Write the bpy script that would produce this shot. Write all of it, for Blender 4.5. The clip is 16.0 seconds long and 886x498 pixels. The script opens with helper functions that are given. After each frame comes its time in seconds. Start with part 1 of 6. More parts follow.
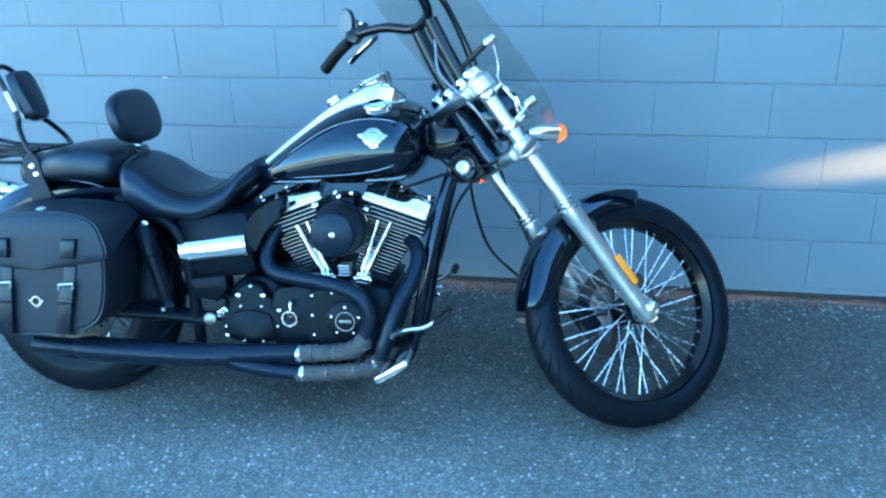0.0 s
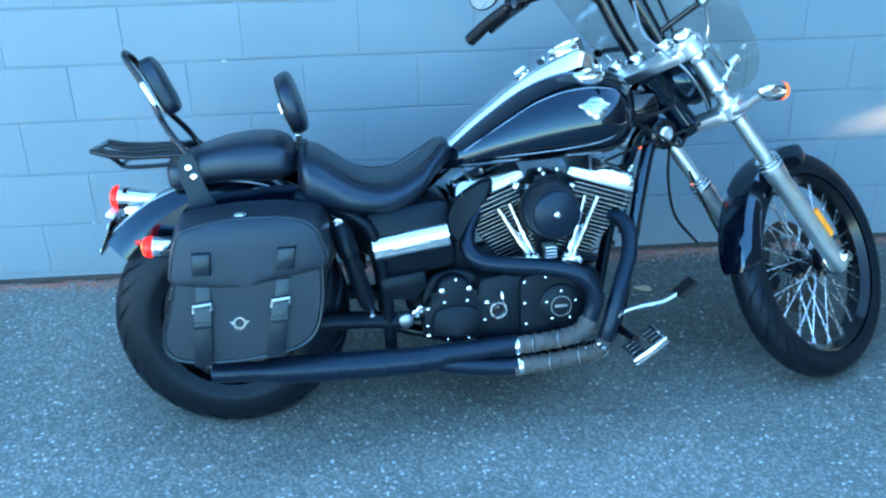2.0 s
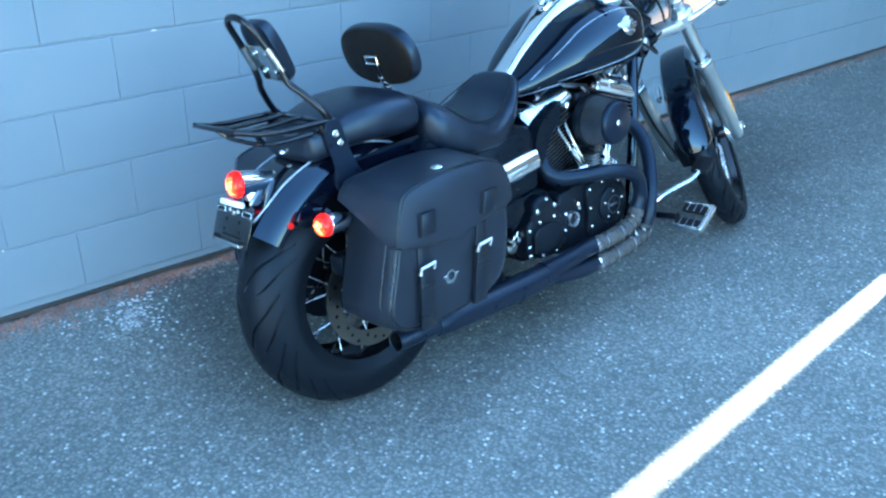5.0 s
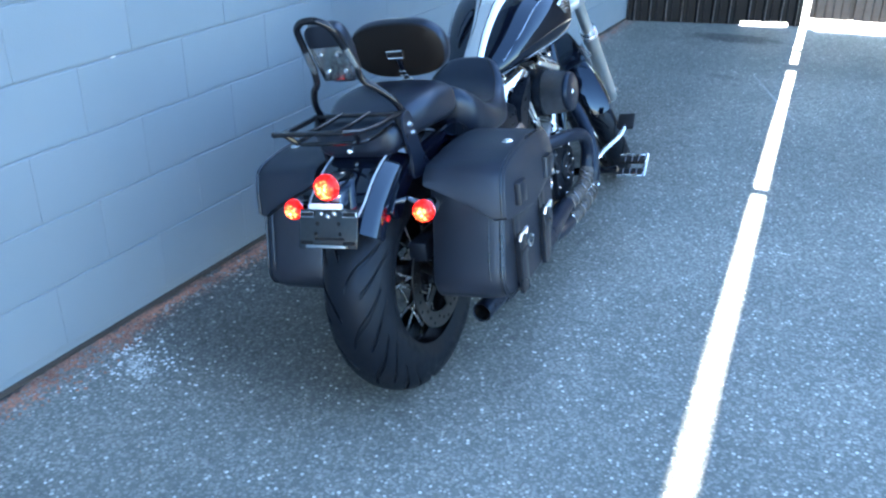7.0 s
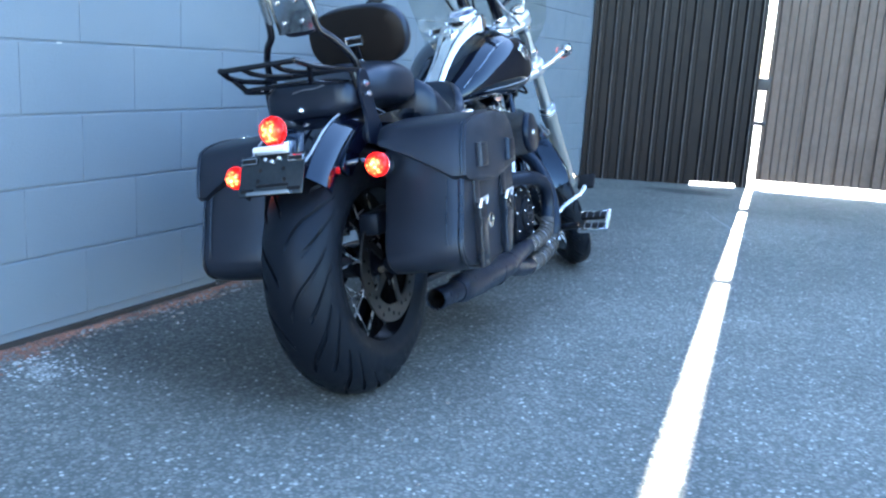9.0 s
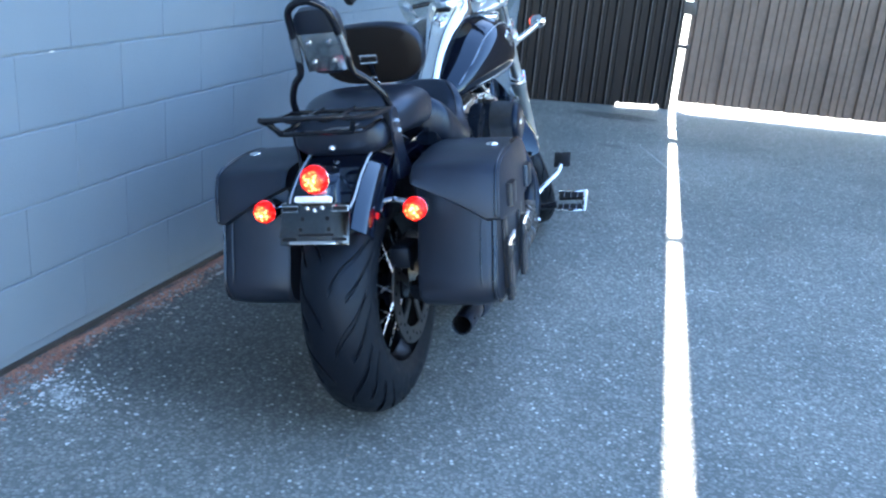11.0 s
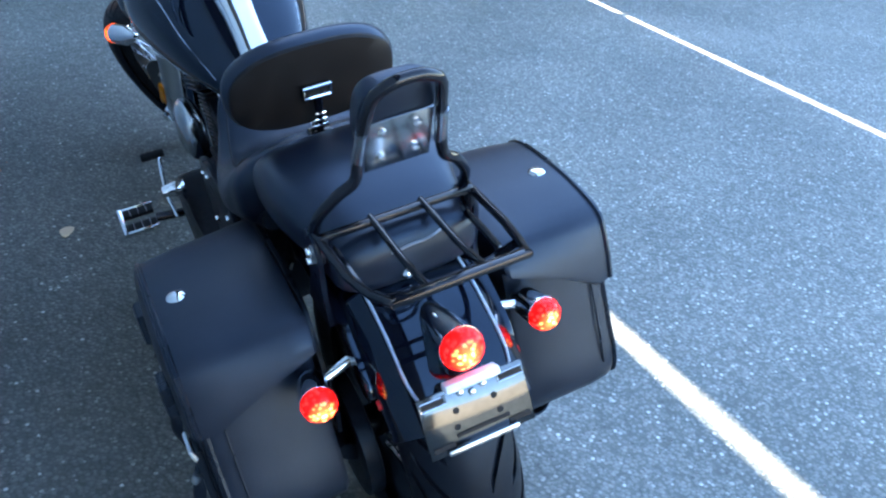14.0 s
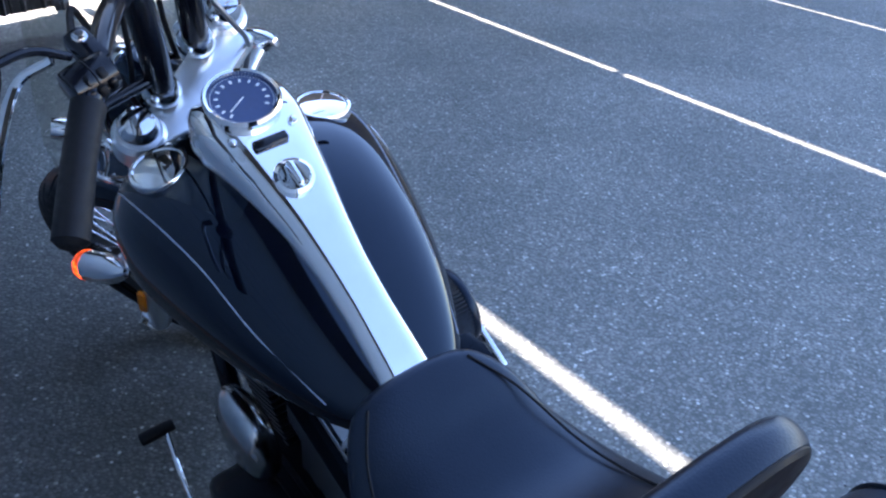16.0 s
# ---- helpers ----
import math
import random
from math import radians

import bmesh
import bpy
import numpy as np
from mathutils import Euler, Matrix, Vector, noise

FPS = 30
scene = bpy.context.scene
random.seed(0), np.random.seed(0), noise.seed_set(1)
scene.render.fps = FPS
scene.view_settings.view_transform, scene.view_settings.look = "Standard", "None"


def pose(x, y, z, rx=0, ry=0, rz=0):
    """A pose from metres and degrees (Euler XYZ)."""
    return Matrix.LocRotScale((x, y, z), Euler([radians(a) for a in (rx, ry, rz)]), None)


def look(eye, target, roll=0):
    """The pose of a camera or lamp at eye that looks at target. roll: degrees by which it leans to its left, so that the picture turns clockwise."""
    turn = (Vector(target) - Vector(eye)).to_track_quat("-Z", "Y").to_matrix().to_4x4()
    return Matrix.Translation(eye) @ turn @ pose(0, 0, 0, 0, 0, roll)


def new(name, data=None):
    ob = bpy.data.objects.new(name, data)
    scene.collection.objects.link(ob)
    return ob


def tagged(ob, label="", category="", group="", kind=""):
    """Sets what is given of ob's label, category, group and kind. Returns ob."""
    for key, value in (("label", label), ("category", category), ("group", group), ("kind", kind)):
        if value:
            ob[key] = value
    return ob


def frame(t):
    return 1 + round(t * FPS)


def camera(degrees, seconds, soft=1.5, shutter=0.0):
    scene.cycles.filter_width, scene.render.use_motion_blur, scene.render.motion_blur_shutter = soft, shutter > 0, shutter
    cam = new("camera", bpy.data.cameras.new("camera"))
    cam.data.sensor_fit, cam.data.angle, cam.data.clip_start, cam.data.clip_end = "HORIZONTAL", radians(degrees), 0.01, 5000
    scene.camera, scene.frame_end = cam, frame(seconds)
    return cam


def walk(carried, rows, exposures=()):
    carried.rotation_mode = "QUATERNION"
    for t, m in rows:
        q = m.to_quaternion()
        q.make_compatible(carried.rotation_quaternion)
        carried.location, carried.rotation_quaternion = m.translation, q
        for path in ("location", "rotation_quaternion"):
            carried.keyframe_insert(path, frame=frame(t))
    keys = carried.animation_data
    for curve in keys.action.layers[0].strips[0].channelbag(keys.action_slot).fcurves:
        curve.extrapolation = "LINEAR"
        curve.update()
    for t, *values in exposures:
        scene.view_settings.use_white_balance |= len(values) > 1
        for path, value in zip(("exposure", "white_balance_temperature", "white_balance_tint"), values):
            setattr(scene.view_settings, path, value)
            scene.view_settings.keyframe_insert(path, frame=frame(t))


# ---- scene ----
cam = camera(53.1, 16.0, soft=2.3)
PATH = [
    (0, (0.523, 0.107, 1.584), (0.181, 1.905, 0.779), -1.8),
    (0.5, (0.223, 0.16, 1.58), (-0.024, 1.965, 0.755), -1.8),
    (1, (-0.088, 0.136, 1.571), (-0.159, 1.946, 0.723), -2.1),
    (1.5, (-0.398, 0.132, 1.563), (-0.342, 1.934, 0.699), -1.7),
    (2, (-0.685, 0.197, 1.551), (-0.543, 1.998, 0.692), -1.1),
    (2.5, (-0.999, 0.191, 1.549), (-0.648, 1.96, 0.685), -0.6),
    (3, (-1.249, 0.25, 1.533), (-0.718, 1.974, 0.671), -0.1),
    (3.5, (-1.492, 0.373, 1.532), (-0.801, 2.032, 0.654), 0.8),
    (4, (-1.794, 0.444, 1.528), (-0.923, 2.009, 0.637), 1.6),
    (4.2, (-1.897, 0.486, 1.532), (-0.97, 2.014, 0.633), 1.7),
    (6.3, (-2.693, 1.114, 1.505), (-1.251, 2.118, 0.55), 1.4),
    (6.5, (-2.769, 1.178, 1.502), (-1.282, 2.127, 0.559), 1.4),
    (7, (-2.969, 1.337, 1.478), (-1.389, 2.174, 0.581), 0.6),
    (7.5, (-2.996, 1.448, 1.36), (-1.322, 2.339, 0.723), -1.0),
    (8, (-2.973, 1.448, 1.102), (-1.236, 2.225, 0.487), 1.1),
    (8.5, (-2.967, 1.338, 0.88), (-1.197, 2.144, 0.413), 3.6),
    (8.7, (-2.972, 1.31, 0.832), (-1.203, 2.146, 0.418), 3.3),
    (10.8, (-3.086, 1.573, 1.124), (-1.279, 2.181, 0.519), 4.8),
    (11, (-3.098, 1.649, 1.202), (-1.299, 2.207, 0.529), 5.0),
    (11.5, (-3.025, 1.86, 1.354), (-1.286, 2.297, 0.468), 3.4),
    (12, (-2.984, 2.168, 1.406), (-1.189, 2.344, 0.542), 2.0),
    (12.5, (-2.857, 2.423, 1.414), (-1.043, 2.333, 0.576), 2.3),
    (13, (-2.683, 2.649, 1.406), (-0.915, 2.375, 0.512), 2.7),
    (13.5, (-2.502, 2.868, 1.412), (-0.851, 2.271, 0.453), 3.7),
    (14, (-2.25, 2.933, 1.4), (-0.692, 2.213, 0.374), 4.5),
    (14.5, (-1.986, 2.986, 1.412), (-0.483, 2.169, 0.377), 4.6),
    (15, (-1.736, 2.998, 1.417), (-0.252, 2.123, 0.401), 4.7),
    (15.5, (-1.465, 2.973, 1.414), (0.019, 2.095, 0.4), 4.6),
    (16, (-1.213, 2.98, 1.404), (0.257, 2.051, 0.416), 2.6),
]
EXPOSURES = [(0.0, 3.6, 5090, -12), (0.5, 3.57, 5110, -12), (1.0, 3.77, 5180, -12), (3.5, 3.72, 5190, -12), (4.2, 3.78, 5250, -11), (6.3, 3.76, 6150, 5), (7.0, 3.76, 6150, 6), (7.5, 3.5, 6150, 5), (8.5, 3.68, 6150, 7), (12.5, 3.54, 6220, 9), (14.5, 3.86, 6250, 9), (15.4, 3.9, 6300, 12), (16.0, 2.92, 6230, 22)]
SKY_STRENGTH, SUN_STRENGTH, LENS_GLOW, STREAK_POWER = 0.12, 5.0, 1.7, 340.0
walk(cam, [(t, look(eye, target, roll)) for t, eye, target, roll in PATH], EXPOSURES)

# ---- light: open shade behind a tall gate, the sun low behind the gate ----
SUN_ELEV, SUN_AZ = radians(32), math.atan2(0.0925, 0.9957)
sun_dir = Vector((math.cos(SUN_ELEV) * math.cos(SUN_AZ), math.cos(SUN_ELEV) * math.sin(SUN_AZ), math.sin(SUN_ELEV)))
world = bpy.data.worlds.new("world")
scene.world = world
world.use_nodes = True
wn = world.node_tree.nodes
sky = wn.new("ShaderNodeTexSky")
sky.sky_type, sky.sun_disc = "NISHITA", False
sky.sun_elevation, sky.sun_rotation = SUN_ELEV, radians(90) - SUN_AZ
sky.air_density, sky.dust_density, sky.ozone_density = 1.0, 0.15, 1.8
world.node_tree.links.new(sky.outputs[0], wn["Background"].inputs[0])
wn["Background"].inputs[1].default_value = SKY_STRENGTH
sun_data = bpy.data.lights.new("sun", "SUN")
sun_data.energy, sun_data.angle, sun_data.color = SUN_STRENGTH, radians(0.4), (1.0, 0.93, 0.82)
sun = new("sun", sun_data)
sun.matrix_world = look(sun_dir * 30, (0, 0, 0))


# ---- materials ----
def mat_base(name, color=(0.5, 0.5, 0.5), rough=0.5, metal=0.0, coat=0.0, spec=0.5, sheen=(1, 1, 1)):
    m = bpy.data.materials.new(name)
    m.use_nodes = True
    b = m.node_tree.nodes["Principled BSDF"]
    b.inputs["Base Color"].default_value = (*color, 1)
    b.inputs["Roughness"].default_value = rough
    b.inputs["Metallic"].default_value = metal
    b.inputs["Coat Weight"].default_value = coat
    b.inputs["Coat Roughness"].default_value = 0.03
    b.inputs["Specular IOR Level"].default_value = spec
    b.inputs["Specular Tint"].default_value = (*sheen, 1)
    return m, m.node_tree.nodes, m.node_tree.links, b


def ramp(nodes, stops):
    r = nodes.new("ShaderNodeValToRGB")
    while len(r.color_ramp.elements) < len(stops):
        r.color_ramp.elements.new(0.5)
    for e, (p, c) in zip(r.color_ramp.elements, stops):
        e.position, e.color = p, (*c, 1)
    return r


def noise_tex(nodes, links, scale, detail=4, rough=0.55, coord=None):
    n = nodes.new("ShaderNodeTexNoise")
    n.inputs["Scale"].default_value, n.inputs["Detail"].default_value, n.inputs["Roughness"].default_value = scale, detail, rough
    if coord:
        links.new(coord, n.inputs["Vector"])
    return n


def object_coord(nodes):
    return nodes.new("ShaderNodeTexCoord").outputs["Object"]


def bump(nodes, links, b, height, strength, distance):
    u = nodes.new("ShaderNodeBump")
    u.inputs["Strength"].default_value, u.inputs["Distance"].default_value = strength, distance
    links.new(height, u.inputs["Height"])
    links.new(u.outputs[0], b.inputs["Normal"])
    return u


def mixed(nodes, links, fac, a, c):
    """A colour mix; each of a and c is a socket or a colour."""
    m = nodes.new("ShaderNodeMix")
    m.data_type = "RGBA"
    for key, v in ((0, fac), (6, a), (7, c)):
        if isinstance(v, bpy.types.NodeSocket):
            links.new(v, m.inputs[key])
        else:
            m.inputs[key].default_value = v if key == 0 else (*v, 1)
    return m.outputs[2]


def worn(name, color, rough, metal=0.0, coat=0.0, spread=0.12, scale=18, bump_scale=0, bump_h=0.0005, dirt=None, spec=0.5, sheen=(1, 1, 1)):
    """A surface with variation at two scales in colour and gloss, and a fine relief."""
    m, n, l, b = mat_base(name, color, rough, metal, coat, spec, sheen)
    co = object_coord(n)
    big, fine = noise_tex(n, l, scale * 0.25, 3, 0.5, co), noise_tex(n, l, scale * 4, 5, 0.6, co)
    both = n.new("ShaderNodeMath")
    both.operation = "ADD"
    l.new(big.outputs[0], both.inputs[0]), l.new(fine.outputs[0], both.inputs[1])
    lo, hi = [max(0, c * (1 - spread)) for c in color], [min(1, c * (1 + spread)) for c in color]
    r = ramp(n, [(0.35, lo), (0.65, hi)])
    half = n.new("ShaderNodeMath")
    half.operation = "MULTIPLY"
    half.inputs[1].default_value = 0.5
    l.new(both.outputs[0], half.inputs[0]), l.new(half.outputs[0], r.inputs[0])
    col = r.outputs[0]
    if dirt:
        dn = noise_tex(n, l, scale * 0.6, 6, 0.7, co)
        dr = ramp(n, [(0.52, (0, 0, 0)), (0.75, (0.6, 0.6, 0.6))])
        l.new(dn.outputs[0], dr.inputs[0])
        col = mixed(n, l, dr.outputs[0], col, dirt)
    l.new(col, b.inputs["Base Color"])
    mr = n.new("ShaderNodeMapRange")
    mr.inputs["From Min"].default_value, mr.inputs["From Max"].default_value = 0.3, 0.7
    mr.inputs["To Min"].default_value, mr.inputs["To Max"].default_value = rough * 0.8, min(1, rough * 1.25)
    l.new(fine.outputs[0], mr.inputs[0]), l.new(mr.outputs[0], b.inputs["Roughness"])
    if bump_scale:
        bn = noise_tex(n, l, bump_scale, 3, 0.6, co)
        bump(n, l, b, bn.outputs[0], 0.5, bump_h)
    return m


def asphalt_material():
    m, n, l, b = mat_base("asphalt", (0.07, 0.07, 0.07), 0.85)
    co = object_coord(n)
    # stones of the mix: pale, mid and dark chips in black binder
    v = n.new("ShaderNodeTexVoronoi")
    v.inputs["Scale"].default_value = 96
    v.inputs["Randomness"].default_value = 1.0
    l.new(co, v.inputs["Vector"])
    sep = n.new("ShaderNodeSeparateColor")
    l.new(v.outputs["Color"], sep.inputs[0])
    tone = ramp(n, [(0.0, (0.178, 0.184, 0.165)), (0.4, (0.226, 0.231, 0.208)), (0.8, (0.256, 0.261, 0.234)), (0.92, (0.288, 0.294, 0.264)), (0.965, (0.40, 0.404, 0.365)), (1.0, (0.66, 0.66, 0.61))])
    l.new(sep.outputs[0], tone.inputs[0])
    edge = ramp(n, [(0.0, (1, 1, 1)), (0.42, (1, 1, 1)), (0.62, (0, 0, 0))])
    l.new(v.outputs["Distance"], edge.inputs[0])
    stones = mixed(n, l, edge.outputs[0], (0.148, 0.153, 0.138), tone.outputs[0])
    # few large pale chips
    v2 = n.new("ShaderNodeTexVoronoi")
    v2.inputs["Scale"].default_value = 46
    l.new(co, v2.inputs["Vector"])
    sep2 = n.new("ShaderNodeSeparateColor")
    l.new(v2.outputs["Color"], sep2.inputs[0])
    pick = ramp(n, [(0.90, (0, 0, 0)), (0.92, (1, 1, 1))])
    l.new(sep2.outputs[1], pick.inputs[0])
    core = ramp(n, [(0.16, (1, 1, 1)), (0.26, (0, 0, 0))])
    l.new(v2.outputs["Distance"], core.inputs[0])
    both = n.new("ShaderNodeMath")
    both.operation = "MULTIPLY"
    l.new(pick.outputs[0], both.inputs[0]), l.new(core.outputs[0], both.inputs[1])
    stones = mixed(n, l, both.outputs[0], stones, (0.55, 0.545, 0.50))
    # worn faces of the stone showing in uneven clusters, and dark pits where stones have come out
    for scale, lo, hi, weight, tint in ((58, 0.64, 0.70, 0.7, (0.5, 0.5, 0.46)), (110, 0.645, 0.70, 0.7, (0.48, 0.482, 0.445)), (74, 0.62, 0.70, 0.7, (0.065, 0.067, 0.062))):
        worn_face = noise_tex(n, l, scale, 3, 0.6, co)
        if tint[0] < 0.1:
            worn_face.noise_dimensions = "4D"
            worn_face.inputs["W"].default_value = 3.7
        cut_face = ramp(n, [(lo, (0, 0, 0)), (hi, (weight,) * 3)])
        l.new(worn_face.outputs[0], cut_face.inputs[0])
        stones = mixed(n, l, cut_face.outputs[0], stones, tint)
    # broad wear: paler, dustier stretches and darker oily ones
    wide = noise_tex(n, l, 0.9, 5, 0.6, co)
    wr = ramp(n, [(0.35, (0.72, 0.75, 0.75)), (0.7, (1.18, 1.16, 1.15))])
    blotch = noise_tex(n, l, 22, 6, 0.7, co)
    sway = n.new("ShaderNodeMath")
    sway.operation = "MULTIPLY_ADD"
    sway.inputs[1].default_value = 0.7
    sink = n.new("ShaderNodeMath")
    sink.operation = "ADD"
    sink.inputs[1].default_value = -0.35
    l.new(blotch.outputs[0], sway.inputs[0]), l.new(wide.outputs[0], sway.inputs[2])
    l.new(sway.outputs[0], sink.inputs[0]), l.new(sink.outputs[0], wr.inputs[0])
    mul = n.new("ShaderNodeMix")
    mul.data_type, mul.blend_type = "RGBA", "MULTIPLY"
    mul.inputs[0].default_value = 1
    l.new(stones, mul.inputs[6]), l.new(wr.outputs[0], mul.inputs[7])
    col = mul.outputs[2]
    # an oily spot by the gate and two faint scrapes
    for (x, y), turn, (sx, sy), strength, tint in (((3.62, 2.48), 10, (0.17, 0.42), 0.75, (0.035, 0.035, 0.037)), ((2.55, 2.33), -8, (0.06, 0.14), 0.5, (0.06, 0.06, 0.062)), ((2.25, 1.98), 24, (0.55, 0.012), 0.45, (0.42, 0.42, 0.41))):
        mp = n.new("ShaderNodeMapping")
        mp.vector_type = "TEXTURE"
        mp.inputs["Location"].default_value, mp.inputs["Rotation"].default_value, mp.inputs["Scale"].default_value = (x, y, 0), (0, 0, radians(turn)), (sx, sy, 1)
        wob = noise_tex(n, l, 9, 4, 0.6, co)
        l.new(co, mp.inputs["Vector"])
        ln = n.new("ShaderNodeVectorMath")
        ln.operation = "LENGTH"
        l.new(mp.outputs[0], ln.inputs[0])
        ragged = n.new("ShaderNodeMath")
        ragged.operation = "MULTIPLY_ADD"
        ragged.inputs[1].default_value = 0.9
        l.new(wob.outputs[0], ragged.inputs[0]), l.new(ln.outputs["Value"], ragged.inputs[2])
        spot = ramp(n, [(0.72, (strength,) * 3), (1.0, (0, 0, 0))])
        shrink = n.new("ShaderNodeMath")
        shrink.operation = "MULTIPLY"
        shrink.inputs[1].default_value = 0.72
        l.new(ragged.outputs[0], shrink.inputs[0]), l.new(shrink.outputs[0], spot.inputs[0])
        col = mixed(n, l, spot.outputs[0], col, tint)
    sepc = n.new("ShaderNodeSeparateXYZ")
    l.new(co, sepc.inputs[0])
    # grime beside the wall, with the shade by the bike put into its colour
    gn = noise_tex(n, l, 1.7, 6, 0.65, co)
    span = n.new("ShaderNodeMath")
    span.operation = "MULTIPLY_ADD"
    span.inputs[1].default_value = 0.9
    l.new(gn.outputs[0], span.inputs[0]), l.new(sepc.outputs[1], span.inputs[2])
    grime_shade = n.new("ShaderNodeMapRange")
    grime_shade.inputs["From Min"].default_value, grime_shade.inputs["From Max"].default_value, grime_shade.inputs["To Max"].default_value = 2.5, 3.1, 0.78
    l.new(span.outputs[0], grime_shade.inputs[0])
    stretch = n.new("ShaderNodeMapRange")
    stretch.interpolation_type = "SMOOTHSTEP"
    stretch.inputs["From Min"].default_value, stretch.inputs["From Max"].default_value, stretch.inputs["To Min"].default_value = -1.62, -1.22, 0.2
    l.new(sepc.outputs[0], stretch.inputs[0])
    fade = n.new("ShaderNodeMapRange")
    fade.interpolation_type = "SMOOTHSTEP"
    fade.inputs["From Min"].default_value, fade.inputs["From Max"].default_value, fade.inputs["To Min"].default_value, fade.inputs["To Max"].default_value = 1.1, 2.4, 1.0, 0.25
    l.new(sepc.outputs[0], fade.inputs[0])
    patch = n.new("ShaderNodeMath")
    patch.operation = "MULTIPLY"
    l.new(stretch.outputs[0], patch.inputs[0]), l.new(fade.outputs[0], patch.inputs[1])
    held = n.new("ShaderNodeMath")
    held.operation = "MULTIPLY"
    l.new(grime_shade.outputs[0], held.inputs[0]), l.new(patch.outputs[0], held.inputs[1])
    shade_mix = n.new("ShaderNodeMix")
    shade_mix.data_type, shade_mix.blend_type = "RGBA", "MULTIPLY"
    shade_mix.inputs[7].default_value = (0.22, 0.215, 0.205, 1)
    l.new(held.outputs[0], shade_mix.inputs[0]), l.new(col, shade_mix.inputs[6])
    col = shade_mix.outputs[2]
    scarce = n.new("ShaderNodeMath")
    scarce.operation = "MULTIPLY"
    scarce.inputs[1].default_value = 0.75
    l.new(both.outputs[0], scarce.inputs[0])
    col = mixed(n, l, scarce.outputs[0], col, (0.48, 0.475, 0.44))
    # old white paint trodden into the asphalt in torn streaks
    sm = n.new("ShaderNodeMapping")
    sm.vector_type = "TEXTURE"
    sm.inputs["Location"].default_value, sm.inputs["Rotation"].default_value, sm.inputs["Scale"].default_value = (-1.47, 3.14, 0), (0, 0, radians(68)), (0.21, 0.085, 1)
    l.new(co, sm.inputs["Vector"])
    far = n.new("ShaderNodeVectorMath")
    far.operation = "LENGTH"
    l.new(sm.outputs[0], far.inputs[0])
    pool = n.new("ShaderNodeMapRange")
    pool.inputs["From Min"].default_value, pool.inputs["From Max"].default_value, pool.inputs["To Min"].default_value, pool.inputs["To Max"].default_value = 0.0, 1.6, 0.12, -0.18
    l.new(far.outputs["Value"], pool.inputs[0])
    tear = noise_tex(n, l, 26, 7, 0.8, co)
    left = n.new("ShaderNodeMath")
    l.new(tear.outputs[0], left.inputs[0]), l.new(pool.outputs[0], left.inputs[1])
    smear = ramp(n, [(0.56, (0, 0, 0)), (0.68, (0.85, 0.85, 0.85))])
    l.new(left.outputs[0], smear.inputs[0])
    col = mixed(n, l, smear.outputs[0], col, (0.56, 0.56, 0.53))
    # rust-red dirt washed down along the foot of the wall
    dn = noise_tex(n, l, 7, 6, 0.7, co)
    reach = n.new("ShaderNodeMath")
    reach.operation = "MULTIPLY_ADD"
    reach.inputs[1].default_value = 0.17
    l.new(dn.outputs[0], reach.inputs[0]), l.new(sepc.outputs[1], reach.inputs[2])
    band = n.new("ShaderNodeMapRange")
    band.inputs["From Min"].default_value, band.inputs["From Max"].default_value = 3.33, 3.39
    l.new(reach.outputs[0], band.inputs[0])
    speck = noise_tex(n, l, 90, 3, 0.6, co)
    dirt = ramp(n, [(0.35, (0.10, 0.06, 0.045)), (0.6, (0.33, 0.15, 0.095))])
    l.new(speck.outputs[0], dirt.inputs[0])
    soft = n.new("ShaderNodeMath")
    soft.operation = "MULTIPLY"
    soft.inputs[1].default_value = 0.9
    blot = noise_tex(n, l, 11, 5, 0.7, co)
    gaps = ramp(n, [(0.42, (0.15, 0.15, 0.15)), (0.58, (1, 1, 1))])
    l.new(blot.outputs[0], gaps.inputs[0])
    torn = n.new("ShaderNodeMath")
    torn.operation = "MULTIPLY"
    l.new(band.outputs[0], torn.inputs[0]), l.new(gaps.outputs[0], torn.inputs[1])
    l.new(torn.outputs[0], soft.inputs[0])
    col = mixed(n, l, soft.outputs[0], col, dirt.outputs[0])
    # near-black band at the very foot of the wall
    foot_band = n.new("ShaderNodeMapRange")
    foot_band.inputs["From Min"].default_value, foot_band.inputs["From Max"].default_value = 3.425, 3.445
    l.new(reach.outputs[0], foot_band.inputs[0])
    col = mixed(n, l, foot_band.outputs[0], col, (0.022, 0.019, 0.016))
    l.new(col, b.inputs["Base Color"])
    rr = n.new("ShaderNodeMapRange")
    rr.inputs["To Min"].default_value, rr.inputs["To Max"].default_value = 0.55, 0.95
    l.new(sep.outputs[2], rr.inputs[0]), l.new(rr.outputs[0], b.inputs["Roughness"])
    inv = n.new("ShaderNodeMath")
    inv.operation = "SUBTRACT"
    inv.inputs[0].default_value = 1
    l.new(v.outputs["Distance"], inv.inputs[1])
    bump(n, l, b, inv.outputs[0], 0.7, 0.003)
    return m


